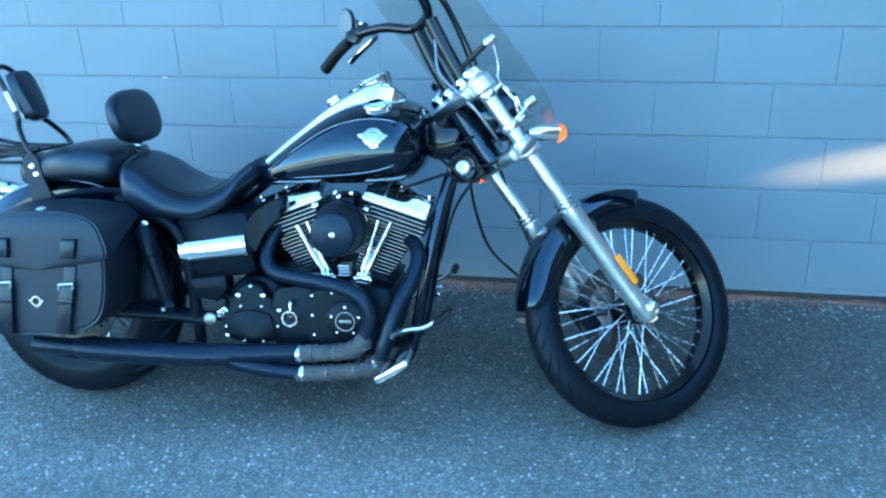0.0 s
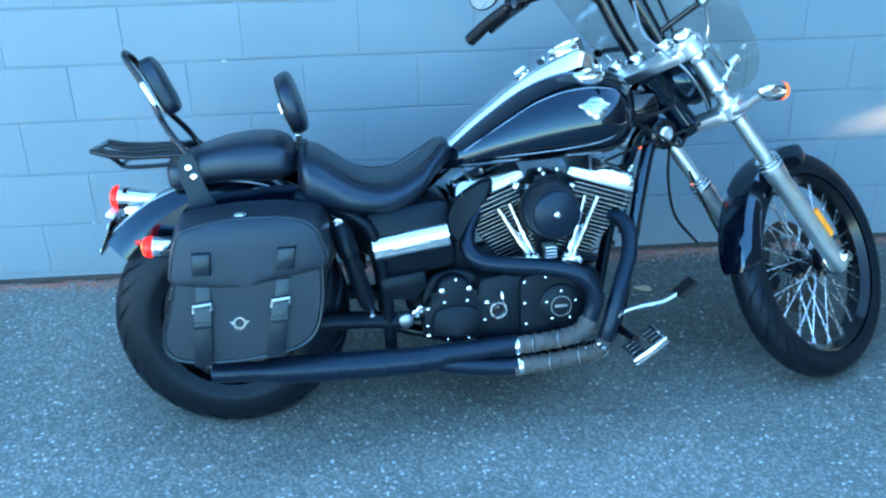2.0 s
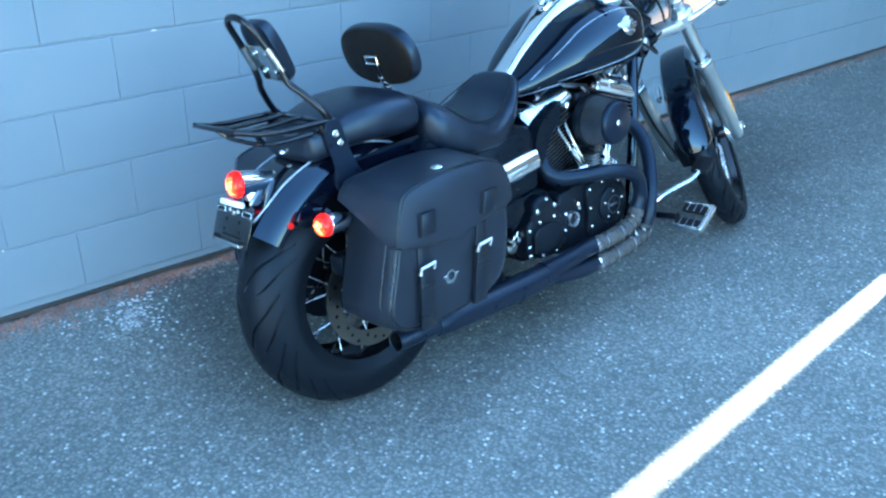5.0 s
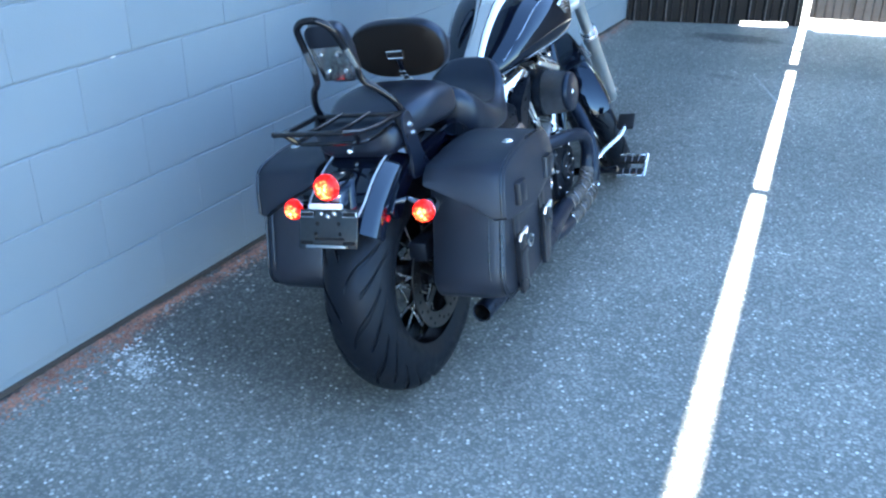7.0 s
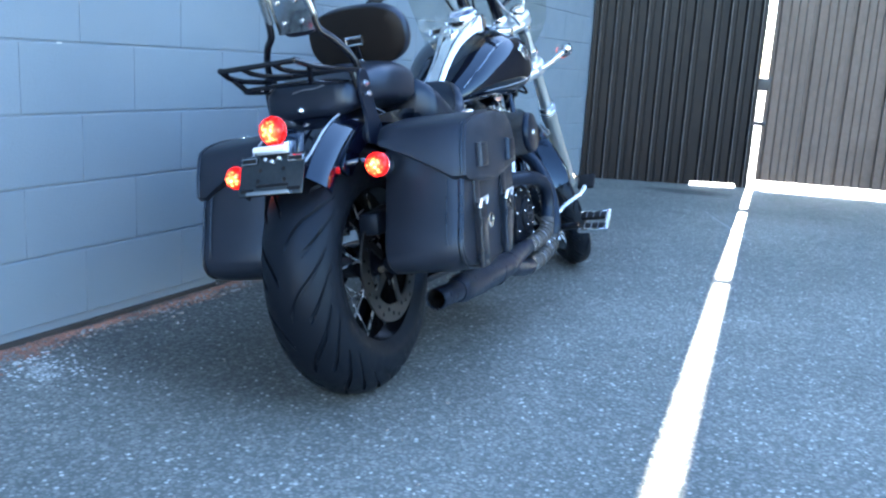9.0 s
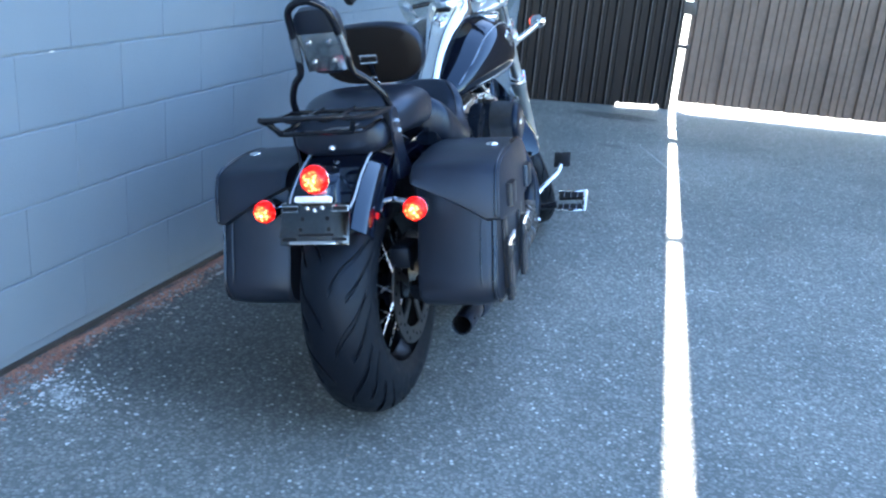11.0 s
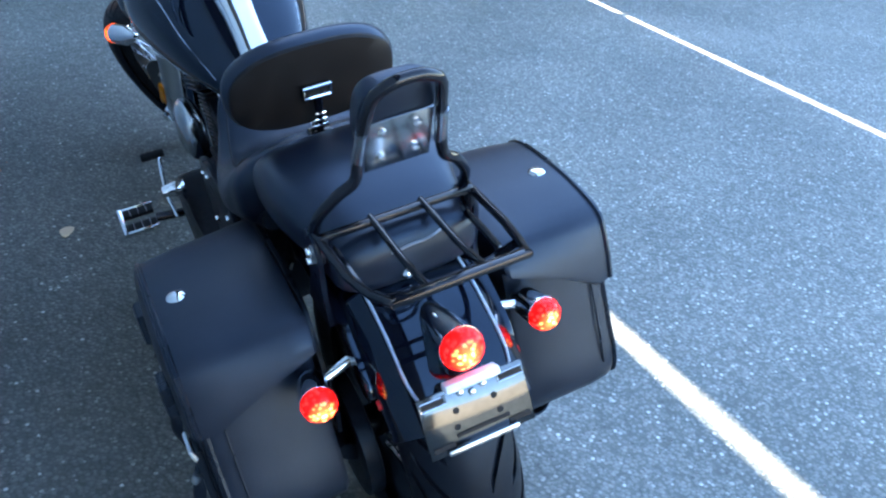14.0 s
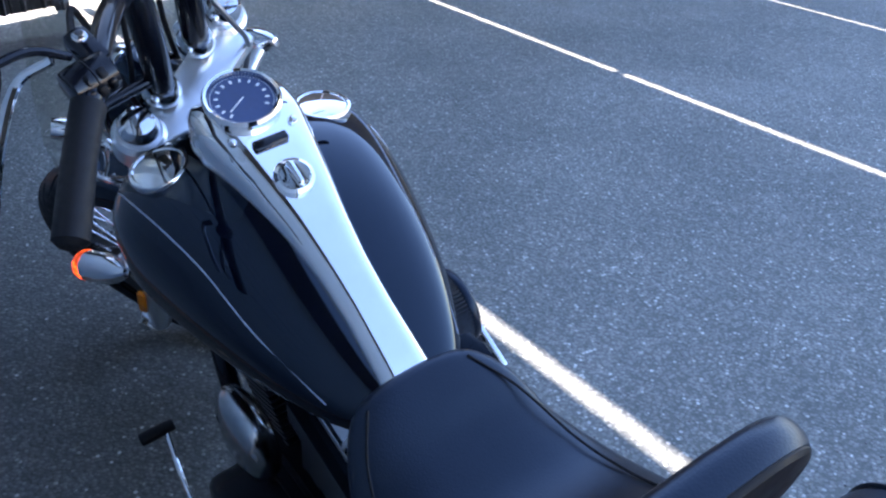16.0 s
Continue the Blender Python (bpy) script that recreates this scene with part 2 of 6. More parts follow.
def block_material():
    m, n, l, b = mat_base("block_paint", (0.3, 0.33, 0.36), 0.55)
    geo, oi = n.new("ShaderNodeNewGeometry"), n.new("ShaderNodeObjectInfo")
    pos = geo.outputs["Position"]
    big, mid, fine = noise_tex(n, l, 1.3, 4, 0.55, pos), noise_tex(n, l, 9, 5, 0.6, pos), noise_tex(n, l, 160, 4, 0.65, pos)
    r = ramp(n, [(0.3, (0.152, 0.192, 0.227)), (0.7, (0.175, 0.215, 0.252))])
    l.new(big.outputs[0], r.inputs[0])
    tone = n.new("ShaderNodeMapRange")
    tone.inputs["To Min"].default_value, tone.inputs["To Max"].default_value = 0.982, 1.018
    l.new(oi.outputs["Random"], tone.inputs[0])
    mul = n.new("ShaderNodeMix")
    mul.data_type, mul.blend_type = "RGBA", "MULTIPLY"
    mul.inputs[0].default_value = 1
    comb = n.new("ShaderNodeCombineColor")
    for k in range(3):
        l.new(tone.outputs[0], comb.inputs[k])
    l.new(r.outputs[0], mul.inputs[6]), l.new(comb.outputs[0], mul.inputs[7])
    # scuffs and runs of old paint
    sc = noise_tex(n, l, 14, 7, 0.75, pos)
    scr = ramp(n, [(0.66, (0, 0, 0)), (0.74, (0.5, 0.5, 0.5))])
    l.new(sc.outputs[0], scr.inputs[0])
    col = mixed(n, l, scr.outputs[0], mul.outputs[2], (0.225, 0.265, 0.295))
    l.new(col, b.inputs["Base Color"])
    rr = n.new("ShaderNodeMapRange")
    rr.inputs["To Min"].default_value, rr.inputs["To Max"].default_value = 0.38, 0.62
    l.new(mid.outputs[0], rr.inputs[0]), l.new(rr.outputs[0], b.inputs["Roughness"])
    add = n.new("ShaderNodeMath")
    add.operation = "ADD"
    l.new(fine.outputs[0], add.inputs[0]), l.new(mid.outputs[0], add.inputs[1])
    bump(n, l, b, add.outputs[0], 0.45, 0.0022)
    return m


def leather_material(name, color, rough, spec=0.25):
    m, n, l, b = mat_base(name, color, rough, spec=spec, sheen=SKY_SHEEN)
    co = object_coord(n)
    v = n.new("ShaderNodeTexVoronoi")
    v.inputs["Scale"].default_value = 420
    l.new(co, v.inputs["Vector"])
    w = noise_tex(n, l, 7, 5, 0.6, co)
    r = ramp(n, [(0.35, [c * 0.8 for c in color]), (0.7, [c * 1.3 for c in color])])
    l.new(w.outputs[0], r.inputs[0]), l.new(r.outputs[0], b.inputs["Base Color"])
    rr = n.new("ShaderNodeMapRange")
    rr.inputs["To Min"].default_value, rr.inputs["To Max"].default_value = rough * 0.8, rough * 1.25
    l.new(w.outputs[0], rr.inputs[0]), l.new(rr.outputs[0], b.inputs["Roughness"])
    bump(n, l, b, v.outputs["Distance"], 0.25, 0.0006)
    return m


def lens_material(name, color, hot, glow):
    """A ribbed lamp lens; a lit one glows hotter in its middle, where the bulb sits."""
    m, n, l, b = mat_base(name, color, 0.12)
    co = n.new("ShaderNodeTexCoord")
    v = n.new("ShaderNodeTexVoronoi")
    v.inputs["Scale"].default_value = 120
    l.new(co.outputs["Object"], v.inputs["Vector"])
    bump(n, l, b, v.outputs["Distance"], 0.4, 0.001)
    away = n.new("ShaderNodeVectorMath")
    away.operation = "DISTANCE"
    away.inputs[1].default_value = (0.075, 0.5, 0.46)
    flat = n.new("ShaderNodeVectorMath")
    flat.operation = "MULTIPLY"
    flat.inputs[1].default_value = (0.15, 1, 1)
    l.new(co.outputs["Generated"], flat.inputs[0]), l.new(flat.outputs[0], away.inputs[0])
    r = ramp(n, [(0.06, [c * glow for c in hot]), (0.24, [c * glow * 0.7 for c in (hot[0], hot[1] * 0.42, hot[2] * 0.45)]), (0.40, [c * glow * 0.5 for c in color]), (0.6, [c * glow * 0.2 for c in color])])
    l.new(away.outputs["Value"], r.inputs[0])
    mul = n.new("ShaderNodeMapRange")
    mul.inputs["From Max"].default_value, mul.inputs["To Min"].default_value, mul.inputs["To Max"].default_value = 0.5, 2.0, 0.12
    l.new(v.outputs["Distance"], mul.inputs[0])
    l.new(r.outputs[0], b.inputs["Emission Color"])
    if glow:
        l.new(mul.outputs[0], b.inputs["Emission Strength"])
    b.inputs["Specular IOR Level"].default_value = 0.25
    return m


def clear_material():
    m, n, l, b = mat_base("clear_screen", (1, 1, 1), 0.05)
    out = n["Material Output"]
    n.remove(b)
    t, g, mx = n.new("ShaderNodeBsdfTransparent"), n.new("ShaderNodeBsdfGlossy"), n.new("ShaderNodeMixShader")
    t.inputs[0].default_value = (0.93, 0.92, 0.885, 1)
    g.inputs["Roughness"].default_value = 0.04
    mx.inputs[0].default_value = 0.05
    l.new(t.outputs[0], mx.inputs[1]), l.new(g.outputs[0], mx.inputs[2])
    l.new(mx.outputs[0], out.inputs[0])
    return m


# blue of the reflected sky put into the black surfaces' specular tint
SKY_SHEEN = (0.62, 0.8, 1.0)
ASPHALT, BLOCK = asphalt_material(), block_material()
CHROME = worn("chrome", (0.8, 0.81, 0.82), 0.06, 1.0, spread=0.03, scale=12)
SATIN = worn("satin_alloy", (0.78, 0.79, 0.8), 0.36, 1.0, spread=0.03, scale=6)
GLOSS = worn("black_paint", (0.0016, 0.0025, 0.0062), 0.05, 0.0, 0.0, spread=0.25, scale=10, spec=0.6, sheen=SKY_SHEEN)
BAR_BLACK = worn("bar_black", (0.0036, 0.0042, 0.007), 0.14, 0.0, 0.0, scale=4, spec=0.4)
MATT = worn("exhaust_black", (0.0055, 0.0085, 0.017), 0.32, 0.0, scale=10, bump_scale=300, bump_h=0.0002, spec=0.3, sheen=SKY_SHEEN)
CASE = worn("case_black", (0.0045, 0.006, 0.0095), 0.3, 0.0, scale=14, bump_scale=300, bump_h=0.0002, spec=0.14, sheen=SKY_SHEEN)
FILTER = worn("filter_gauze", (0.05, 0.056, 0.066), 0.8, 0.0, scale=60, spread=0.4, dirt=(0.02, 0.02, 0.02), spec=0.2)
CAST = worn("wrinkle_black", (0.0048, 0.0062, 0.0095), 0.4, 0.0, scale=20, bump_scale=500, bump_h=0.0005, dirt=(0.006, 0.007, 0.0095), spec=0.18, sheen=SKY_SHEEN)
SOOT = worn("sooty_black", (0.006, 0.006, 0.0065), 0.75, 0.0, scale=20, spec=0.08)
PAD_PLATE = worn("brushed_plate", (0.46, 0.48, 0.49), 0.2, 1.0, spread=0.1, scale=25)
PAD_BACK = worn("backrest_shell", (0.0075, 0.006, 0.0055), 0.5, 0.0, scale=6, spread=0.25, spec=0.2)
FORK_ALLOY = worn("fork_alloy", (0.68, 0.71, 0.71), 0.34, 1.0, spread=0.03, scale=6)
FIN = worn("fin_edge_alloy", (0.24, 0.25, 0.27), 0.4, 1.0, scale=30)
RUBBER = worn("tyre_rubber", (0.004, 0.005, 0.0078), 0.46, 0.0, scale=12, bump_scale=250, bump_h=0.0004, dirt=(0.0072, 0.0082, 0.0108), spec=0.22, sheen=SKY_SHEEN)
GRIP = worn("grip_rubber", (0.0052, 0.005, 0.006), 0.55, 0.0, scale=30, spec=0.25)
RIM = worn("rim_black", (0.003, 0.0033, 0.0045), 0.2, 0.0, scale=20, spec=0.34)
SEAT = leather_material("seat_vinyl", (0.0062, 0.008, 0.0145), 0.34, 0.5)
BAG = leather_material("bag_leather", (0.0118, 0.014, 0.0208), 0.40, 0.42)
STRAP = leather_material("strap_leather", (0.0075, 0.009, 0.0135), 0.28, 0.45)
WRAP = worn("exhaust_wrap", (0.062, 0.06, 0.058), 0.9, 0.0, scale=40, spread=0.5, bump_scale=700, bump_h=0.001, dirt=(0.025, 0.024, 0.023))
SPOKE = worn("spoke_plating", (0.7, 0.71, 0.73), 0.26, 1.0, spread=0.03, scale=10)
STEEL = worn("disc_steel", (0.09, 0.088, 0.086), 0.4, 1.0, scale=40)
PLATE = worn("bare_plate", (0.082, 0.088, 0.094), 0.09, 1.0, spread=0.2, scale=30)
MIRROR = worn("mirror_glass", (0.92, 0.93, 0.94), 0.02, 1.0, spread=0.01)
RED_LIT = lens_material("red_lens_lit", (0.7, 0.006, 0.005), (1.0, 0.42, 0.10), LENS_GLOW)
RED_OFF = lens_material("red_reflector", (0.5, 0.01, 0.012), (0, 0, 0), 0.0)
AMBER_LIT = lens_material("amber_lens_lit", (0.95, 0.09, 0.01), (1.0, 0.2, 0.03), LENS_GLOW * 0.8)
AMBER_OFF = lens_material("amber_reflector", (0.85, 0.28, 0.02), (0, 0, 0), 0.0)
CLEAR = clear_material()
DIAL = worn("dial_blue", (0.03, 0.055, 0.14), 0.35, scale=40)
STRIPE = worn("stripe_paint", (0.32, 0.37, 0.44), 0.3)
PALE = worn("pale_print", (0.75, 0.78, 0.8), 0.5)
# same sheet as GATE, with the shade on leaf 1 put into the colour
GATE_SHADED = worn("gate_sheet_shaded", (0.0045, 0.0045, 0.0055), 0.42, 0.0, scale=6, spread=0.3, bump_scale=120, bump_h=0.0004, dirt=(0.008, 0.0075, 0.0075), spec=0.18)
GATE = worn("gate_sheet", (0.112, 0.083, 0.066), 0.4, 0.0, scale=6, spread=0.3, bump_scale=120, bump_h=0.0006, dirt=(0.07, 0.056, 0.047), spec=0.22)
# paler colour that paints the highlights along the gate ribs
RIB_HIGHLIGHT = worn("gate_rib_highlight", (0.10, 0.097, 0.095), 0.5, 0.0, scale=14, spread=0.5, dirt=(0.03, 0.03, 0.03))
GATE_POST = worn("gate_frame_paint", (0.06, 0.055, 0.05), 0.5, 0.0, scale=9, dirt=(0.14, 0.12, 0.1))
CRUMB = worn("rusty_crumbs", (0.27, 0.125, 0.082), 0.95, 0.0, scale=30, spread=0.5, dirt=(0.12, 0.11, 0.1))
CRUMB_GREY = worn("grey_crumbs", (0.2, 0.19, 0.18), 0.95, 0.0, scale=30, spread=0.4)
FLAKE = worn("white_flakes", (0.6, 0.6, 0.58), 0.8, 0.0, scale=30)
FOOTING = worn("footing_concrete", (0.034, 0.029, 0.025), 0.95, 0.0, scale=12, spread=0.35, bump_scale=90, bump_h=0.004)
RENDERED = worn("beige_render", (0.4, 0.335, 0.26), 0.85, 0.0, scale=3, spread=0.15, bump_scale=60, bump_h=0.003)
LEAF = worn("dry_leaf", (0.42, 0.31, 0.2), 0.8, scale=40)


# ---- mesh tools ----
def finish(name, bm, mat, sharp=38):
    bmesh.ops.recalc_face_normals(bm, faces=bm.faces)
    me = bpy.data.meshes.new(name)
    bm.to_mesh(me)
    bm.free()
    me.materials.append(mat)
    for p in me.polygons:
        p.use_smooth = True
    me.set_sharp_from_angle(angle=radians(sharp))
    return me


def part(name, bm, material, parent, label="", sharp=38):
    """One mesh object under a thing or a part, in the thing's own coordinates."""
    ob = new(name, finish(name, bm, material, sharp))
    ob.parent = parent
    if label:
        ob["label"] = label
    return ob


def thing(name, m, label, category, group="", kind=""):
    ob = new(name)
    ob.empty_display_size = 0.1
    ob.matrix_basis = m
    return tagged(ob, label, category, group, kind)


def catmull(pts, steps):
    p = [Vector(q) for q in pts]
    p = [2 * p[0] - p[1], *p, 2 * p[-1] - p[-2]]
    out = []
    for i in range(1, len(p) - 2):
        a, b, c, d = p[i - 1:i + 3]
        for s in range(steps):
            t = s / steps
            out.append(0.5 * ((2 * b) + (c - a) * t + (2 * a - 5 * b + 4 * c - d) * t * t + (3 * b - a - 3 * c + d) * t ** 3))
    out.append(p[-2])
    return out


def tube(pts, r, seg=12, steps=6, radii=None, bm=None, smooth=True, flat=1.0):
    """A round rod along a path; radii: one for each given point. flat: squeeze of the section across."""
    bm = bm or bmesh.new()
    path = catmull(pts, steps) if smooth and len(pts) > 2 else [Vector(q) for q in pts]
    n = len(path)
    rings, side = [], None
    for i, q in enumerate(path):
        d = (path[min(i + 1, n - 1)] - path[max(i - 1, 0)]).normalized()
        if side is None:
            side = d.orthogonal().normalized()
        side = (side - d * side.dot(d)).normalized()
        up = d.cross(side)
        rr = r if radii is None else float(np.interp(i / (n - 1) * (len(radii) - 1), range(len(radii)), radii))
        rings.append([bm.verts.new(q + side * (rr * math.cos(a)) + up * (rr * flat * math.sin(a))) for a in (2 * math.pi * k / seg for k in range(seg))])
    for a, b in zip(rings, rings[1:]):
        for k in range(seg):
            bm.faces.new((a[k], a[(k + 1) % seg], b[(k + 1) % seg], b[k]))
    bm.faces.new(rings[0][::-1]), bm.faces.new(rings[-1])
    return bm


def lathe(profile, m=None, seg=32, bm=None, closed=False):
    """A turned body: profile of (radius, height) along z, put in place by m."""
    bm = bm or bmesh.new()
    m = m or Matrix()
    rings = []
    for r, h in profile:
        if r < 1e-6:
            rings.append([bm.verts.new(m @ Vector((0, 0, h)))])
        else:
            rings.append([bm.verts.new(m @ Vector((r * math.cos(2 * math.pi * k / seg), r * math.sin(2 * math.pi * k / seg), h))) for k in range(seg)])
    pairs = list(zip(rings, rings[1:])) + ([(rings[-1], rings[0])] if closed else [])
    for a, b in pairs:
        for k in range(seg):
            q = (k + 1) % seg
            if len(a) == 1 and len(b) > 1:
                bm.faces.new((a[0], b[q], b[k]))
            elif len(b) == 1 and len(a) > 1:
                bm.faces.new((a[k], a[q], b[0]))
            elif len(a) > 1:
                bm.faces.new((a[k], a[q], b[q], b[k]))
    if not closed:
        for ring in (rings[0], rings[-1]):
            if len(ring) > 1:
                bm.faces.new(ring)
    return bm


def to_axis(p, d):
    """A matrix at p whose z points along d."""
    return Matrix.Translation(p) @ Vector(d).to_track_quat("Z", "Y").to_matrix().to_4x4()


def box(c, s, bev=0.004, m=None, seg=2, bm=None):
    own = bmesh.new()
    bmesh.ops.create_cube(own, size=1)
    bmesh.ops.scale(own, vec=s, verts=own.verts)
    if bev:
        bmesh.ops.bevel(own, geom=own.edges[:], offset=bev, segments=seg, affect="EDGES", profile=0.5)
    bmesh.ops.transform(own, matrix=(m or Matrix()) @ Matrix.Translation(c), verts=own.verts)
    return join(bm, own)


def join(bm, other):
    if bm is None:
        return other
    me = bpy.data.meshes.new("tmp")
    other.to_mesh(me)
    other.free()
    bm.from_mesh(me)
    bpy.data.meshes.remove(me)
    return bm


def prism(outline, y0, y1, bev=0.006, seg=3, bm=None, m=None):
    """An outline in x and z, carried from y0 to y1, with rounded rims."""
    own = bmesh.new()
    a = [own.verts.new((x, y0, z)) for x, z in outline]
    b = [own.verts.new((x, y1, z)) for x, z in outline]
    own.faces.new(a), own.faces.new(b[::-1])
    n = len(a)
    for k in range(n):
        own.faces.new((a[k], b[k], b[(k + 1) % n], a[(k + 1) % n]))
    if bev:
        own.edges.ensure_lookup_table()
        rim = [e for e in own.edges if abs(e.verts[0].co.y - e.verts[1].co.y) < 1e-6]
        bmesh.ops.bevel(own, geom=rim, offset=bev, segments=seg, affect="EDGES", profile=0.5)
    if m:
        bmesh.ops.transform(own, matrix=m, verts=own.verts)
    return join(bm, own)


def rounded(outline, steps=5):
    """A closed outline drawn smooth through its points."""
    p = [Vector((x, z, 0)) for x, z in outline]
    n, out = len(p), []
    for i in range(n):
        a, b, c, d = p[i - 1], p[i], p[(i + 1) % n], p[(i + 2) % n]
        for s in range(steps):
            t = s / steps
            q = 0.5 * ((2 * b) + (c - a) * t + (2 * a - 5 * b + 4 * c - d) * t * t + (3 * b - a - 3 * c + d) * t ** 3)
            out.append((q.x, q.y))
    return out


def loft(sections, bm=None):
    """A skin through closed rings of points, all with the same count, ends closed."""
    bm = bm or bmesh.new()
    rings = [[bm.verts.new(q) for q in s] for s in sections]
    n = len(rings[0])
    for a, b in zip(rings, rings[1:]):
        for k in range(n):
            bm.faces.new((a[k], a[(k + 1) % n], b[(k + 1) % n], b[k]))
    bm.faces.new(rings[0][::-1]), bm.faces.new(rings[-1])
    return bm


def hull(table, power_top=2.6, power_low=2.6, seg=40, steps=5):
    """A body along x from rows of (x, half width, bottom, top, height of the widest place), with full rounded sections."""
    rows = [Vector((*r[:3],)) for r in table]
    xs = [r[0] for r in table]
    cols = list(zip(*table))
    fine = []
    n = (len(table) - 1) * steps
    for i in range(n + 1):
        u = i / steps
        k = min(int(u), len(table) - 2)
        t = u - k
        row = []
        for c in cols:
            a, b, d, e = c[max(k - 1, 0)], c[k], c[k + 1], c[min(k + 2, len(c) - 1)]
            row.append(0.5 * ((2 * b) + (d - a) * t + (2 * a - 5 * b + 4 * d - e) * t * t + (3 * b - a - 3 * d + e) * t ** 3))
        fine.append(row)
    out = []
    for x, w, lo, hi, mid in fine:
        ring = []
        for j in range(seg):
            a = 2 * math.pi * j / seg
            c, s = math.cos(a), math.sin(a)
            pw = power_top if s >= 0 else power_low
            y = w * math.copysign(abs(c) ** (2 / pw), c)
            h = (hi - mid) if s >= 0 else (mid - lo)
            ring.append((x, y, mid + h * math.copysign(abs(s) ** (2 / pw), s)))
        out.append(ring)
    return loft(out)


def dome(p, d, r, h, seg=16, bm=None):
    return lathe([(r, 0), (r, h * 0.3), (r * 0.8, h * 0.75), (r * 0.4, h * 0.95), (0, h)], to_axis(p, d), seg, bm)


def bolt(p, d, r=0.008, h=0.006, bm=None):
    """A hexagon head on a washer."""
    bm = lathe([(r * 1.35, 0), (r * 1.35, h * 0.3), (r * 1.2, h * 0.35)], to_axis(p, d), 14, bm)
    return lathe([(r, h * 0.35), (r, h * 0.9), (r * 0.8, h * 1.2), (0, h * 1.2)], to_axis(p, d), 6, bm)


# ---- the large structure ----
WALL_Y, COURSE, BLOCK_L, X0, Z0 = 3.35, 0.197, 0.4064, 0.5, 0.037

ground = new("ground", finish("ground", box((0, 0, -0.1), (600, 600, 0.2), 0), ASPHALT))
tagged(ground, "dark grey asphalt yard with pale stone chips", "ground", kind="structure")

# carried up unseen to 6.25 m, so that less sky shows in reflections
wall = new("wall_north", finish("wall_north", box((-4.6, WALL_Y + 0.103, 3.1), (17.6, 0.2, 6.3), 0), BLOCK))
tagged(wall, "blue-grey painted concrete block wall with running bond", "wall", kind="structure")

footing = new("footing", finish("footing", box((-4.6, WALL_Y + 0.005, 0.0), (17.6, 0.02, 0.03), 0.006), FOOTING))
tagged(footing, "very dark exposed footing under the block wall", "footing", kind="structure")


# unseen overhang, added to darken the ground and reflections near the wall
eave = new("eave", finish("eave", box((-4.6, WALL_Y - 0.25, 3.7), (16.6, 0.66, 0.2), 0.01), GATE_POST))
tagged(eave, "unseen dark eave added above the block wall to cut sky light", "eave", kind="structure")


# unseen wall closing the yard, added to bounce warm light on the bike's rear
far_wall = new("wall_west", finish("wall_west", box((-14.0, -9.0, 1.1), (0.3, 25.0, 2.4), 0.01), RENDERED))
tagged(far_wall, "unseen plain beige wall added to bounce warm sun into the yard", "wall", kind="structure")


def paint_mark(x, z, w, h, seed):
    """A thin ragged fleck of white paint on the wall's face."""
    rnd = random.Random(seed)
    out = [(x + w * rnd.uniform(0.6, 1.1) * math.cos(a), z + h * rnd.uniform(0.6, 1.1) * math.sin(a)) for a in (2 * math.pi * k / 11 for k in range(11))]
    part("paint_mark", prism(out, WALL_Y - 0.0008, WALL_Y + 0.004, 0.0003, 1), FLAKE, wall, "white paint fleck")


for q, (x, z, w, h) in enumerate(((-1.195, 0.82, 0.011, 0.007), (-1.53, 0.38, 0.006, 0.018), (-1.185, 0.50, 0.004, 0.004), (-1.02, 1.12, 0.004, 0.003), (-0.4, 0.93, 0.004, 0.006), (-1.75, 0.24, 0.003, 0.012), (-2.3, 0.66, 0.005, 0.004), (-1.062, 1.245, 0.009, 0.008), (-1.0635, 1.2, 0.003, 0.045))):
    paint_mark(x, z, w, h, q)


PANS = [(0, 0.026), (0.005, 0.0), (0.034, 0.0), (0.040, 0.026), (0.094, 0.026), (0.097, 0.012), (0.104, 0.012), (0.107, 0.026), (0.152, 0.026), (0.155, 0.014), (0.161, 0.014), (0.164, 0.026), (0.208, 0.026), (0.211, 0.014), (0.217, 0.014), (0.220, 0.026)]
RIBS = [(0, 0.0), (0.034, 0.0), (0.046, 0.022), (0.054, 0.022), (0.060, 0.0), (0.088, 0.0), (0.092, 0.007), (0.098, 0.007), (0.102, 0.0)]


def gate_sheet(a, b, z0, z1, shape, pitch):
    """A profiled metal sheet standing from a to b, its section repeated along it."""
    a, b = Vector((*a, 0)), Vector((*b, 0))
    d = (b - a).normalized()
    out = Vector((-d.y, d.x, 0))
    if out.x > 0:
        out = -out
    pts, s, n = [], 0.0, (b - a).length
    while s < n:
        pts += [(s + u, v) for u, v in shape if s + u < n]
        s += pitch
    pts.append((n, 0))
    bm = bmesh.new()
    rings = []
    for z in (z0, z1):
        front = [bm.verts.new(a + d * u + out * v + Vector((0, 0, z))) for u, v in pts]
        back = [bm.verts.new(a + d * u + out * (v - 0.0015) + Vector((0, 0, z))) for u, v in pts]
        rings.append((front, back))
    (f0, k0), (f1, k1) = rings
    for q in range(len(pts) - 1):
        bm.faces.new((f0[q], f0[q + 1], f1[q + 1], f1[q]))
        bm.faces.new((k0[q], k1[q], k1[q + 1], k0[q + 1]))
        bm.faces.new((f0[q], k0[q], k0[q + 1], f0[q + 1]))
        bm.faces.new((f1[q], f1[q + 1], k1[q + 1], k1[q]))
    bm.faces.new((f0[0], f1[0], k1[0], k0[0])), bm.faces.new((f0[-1], k0[-1], k1[-1], f1[-1]))
    return bm


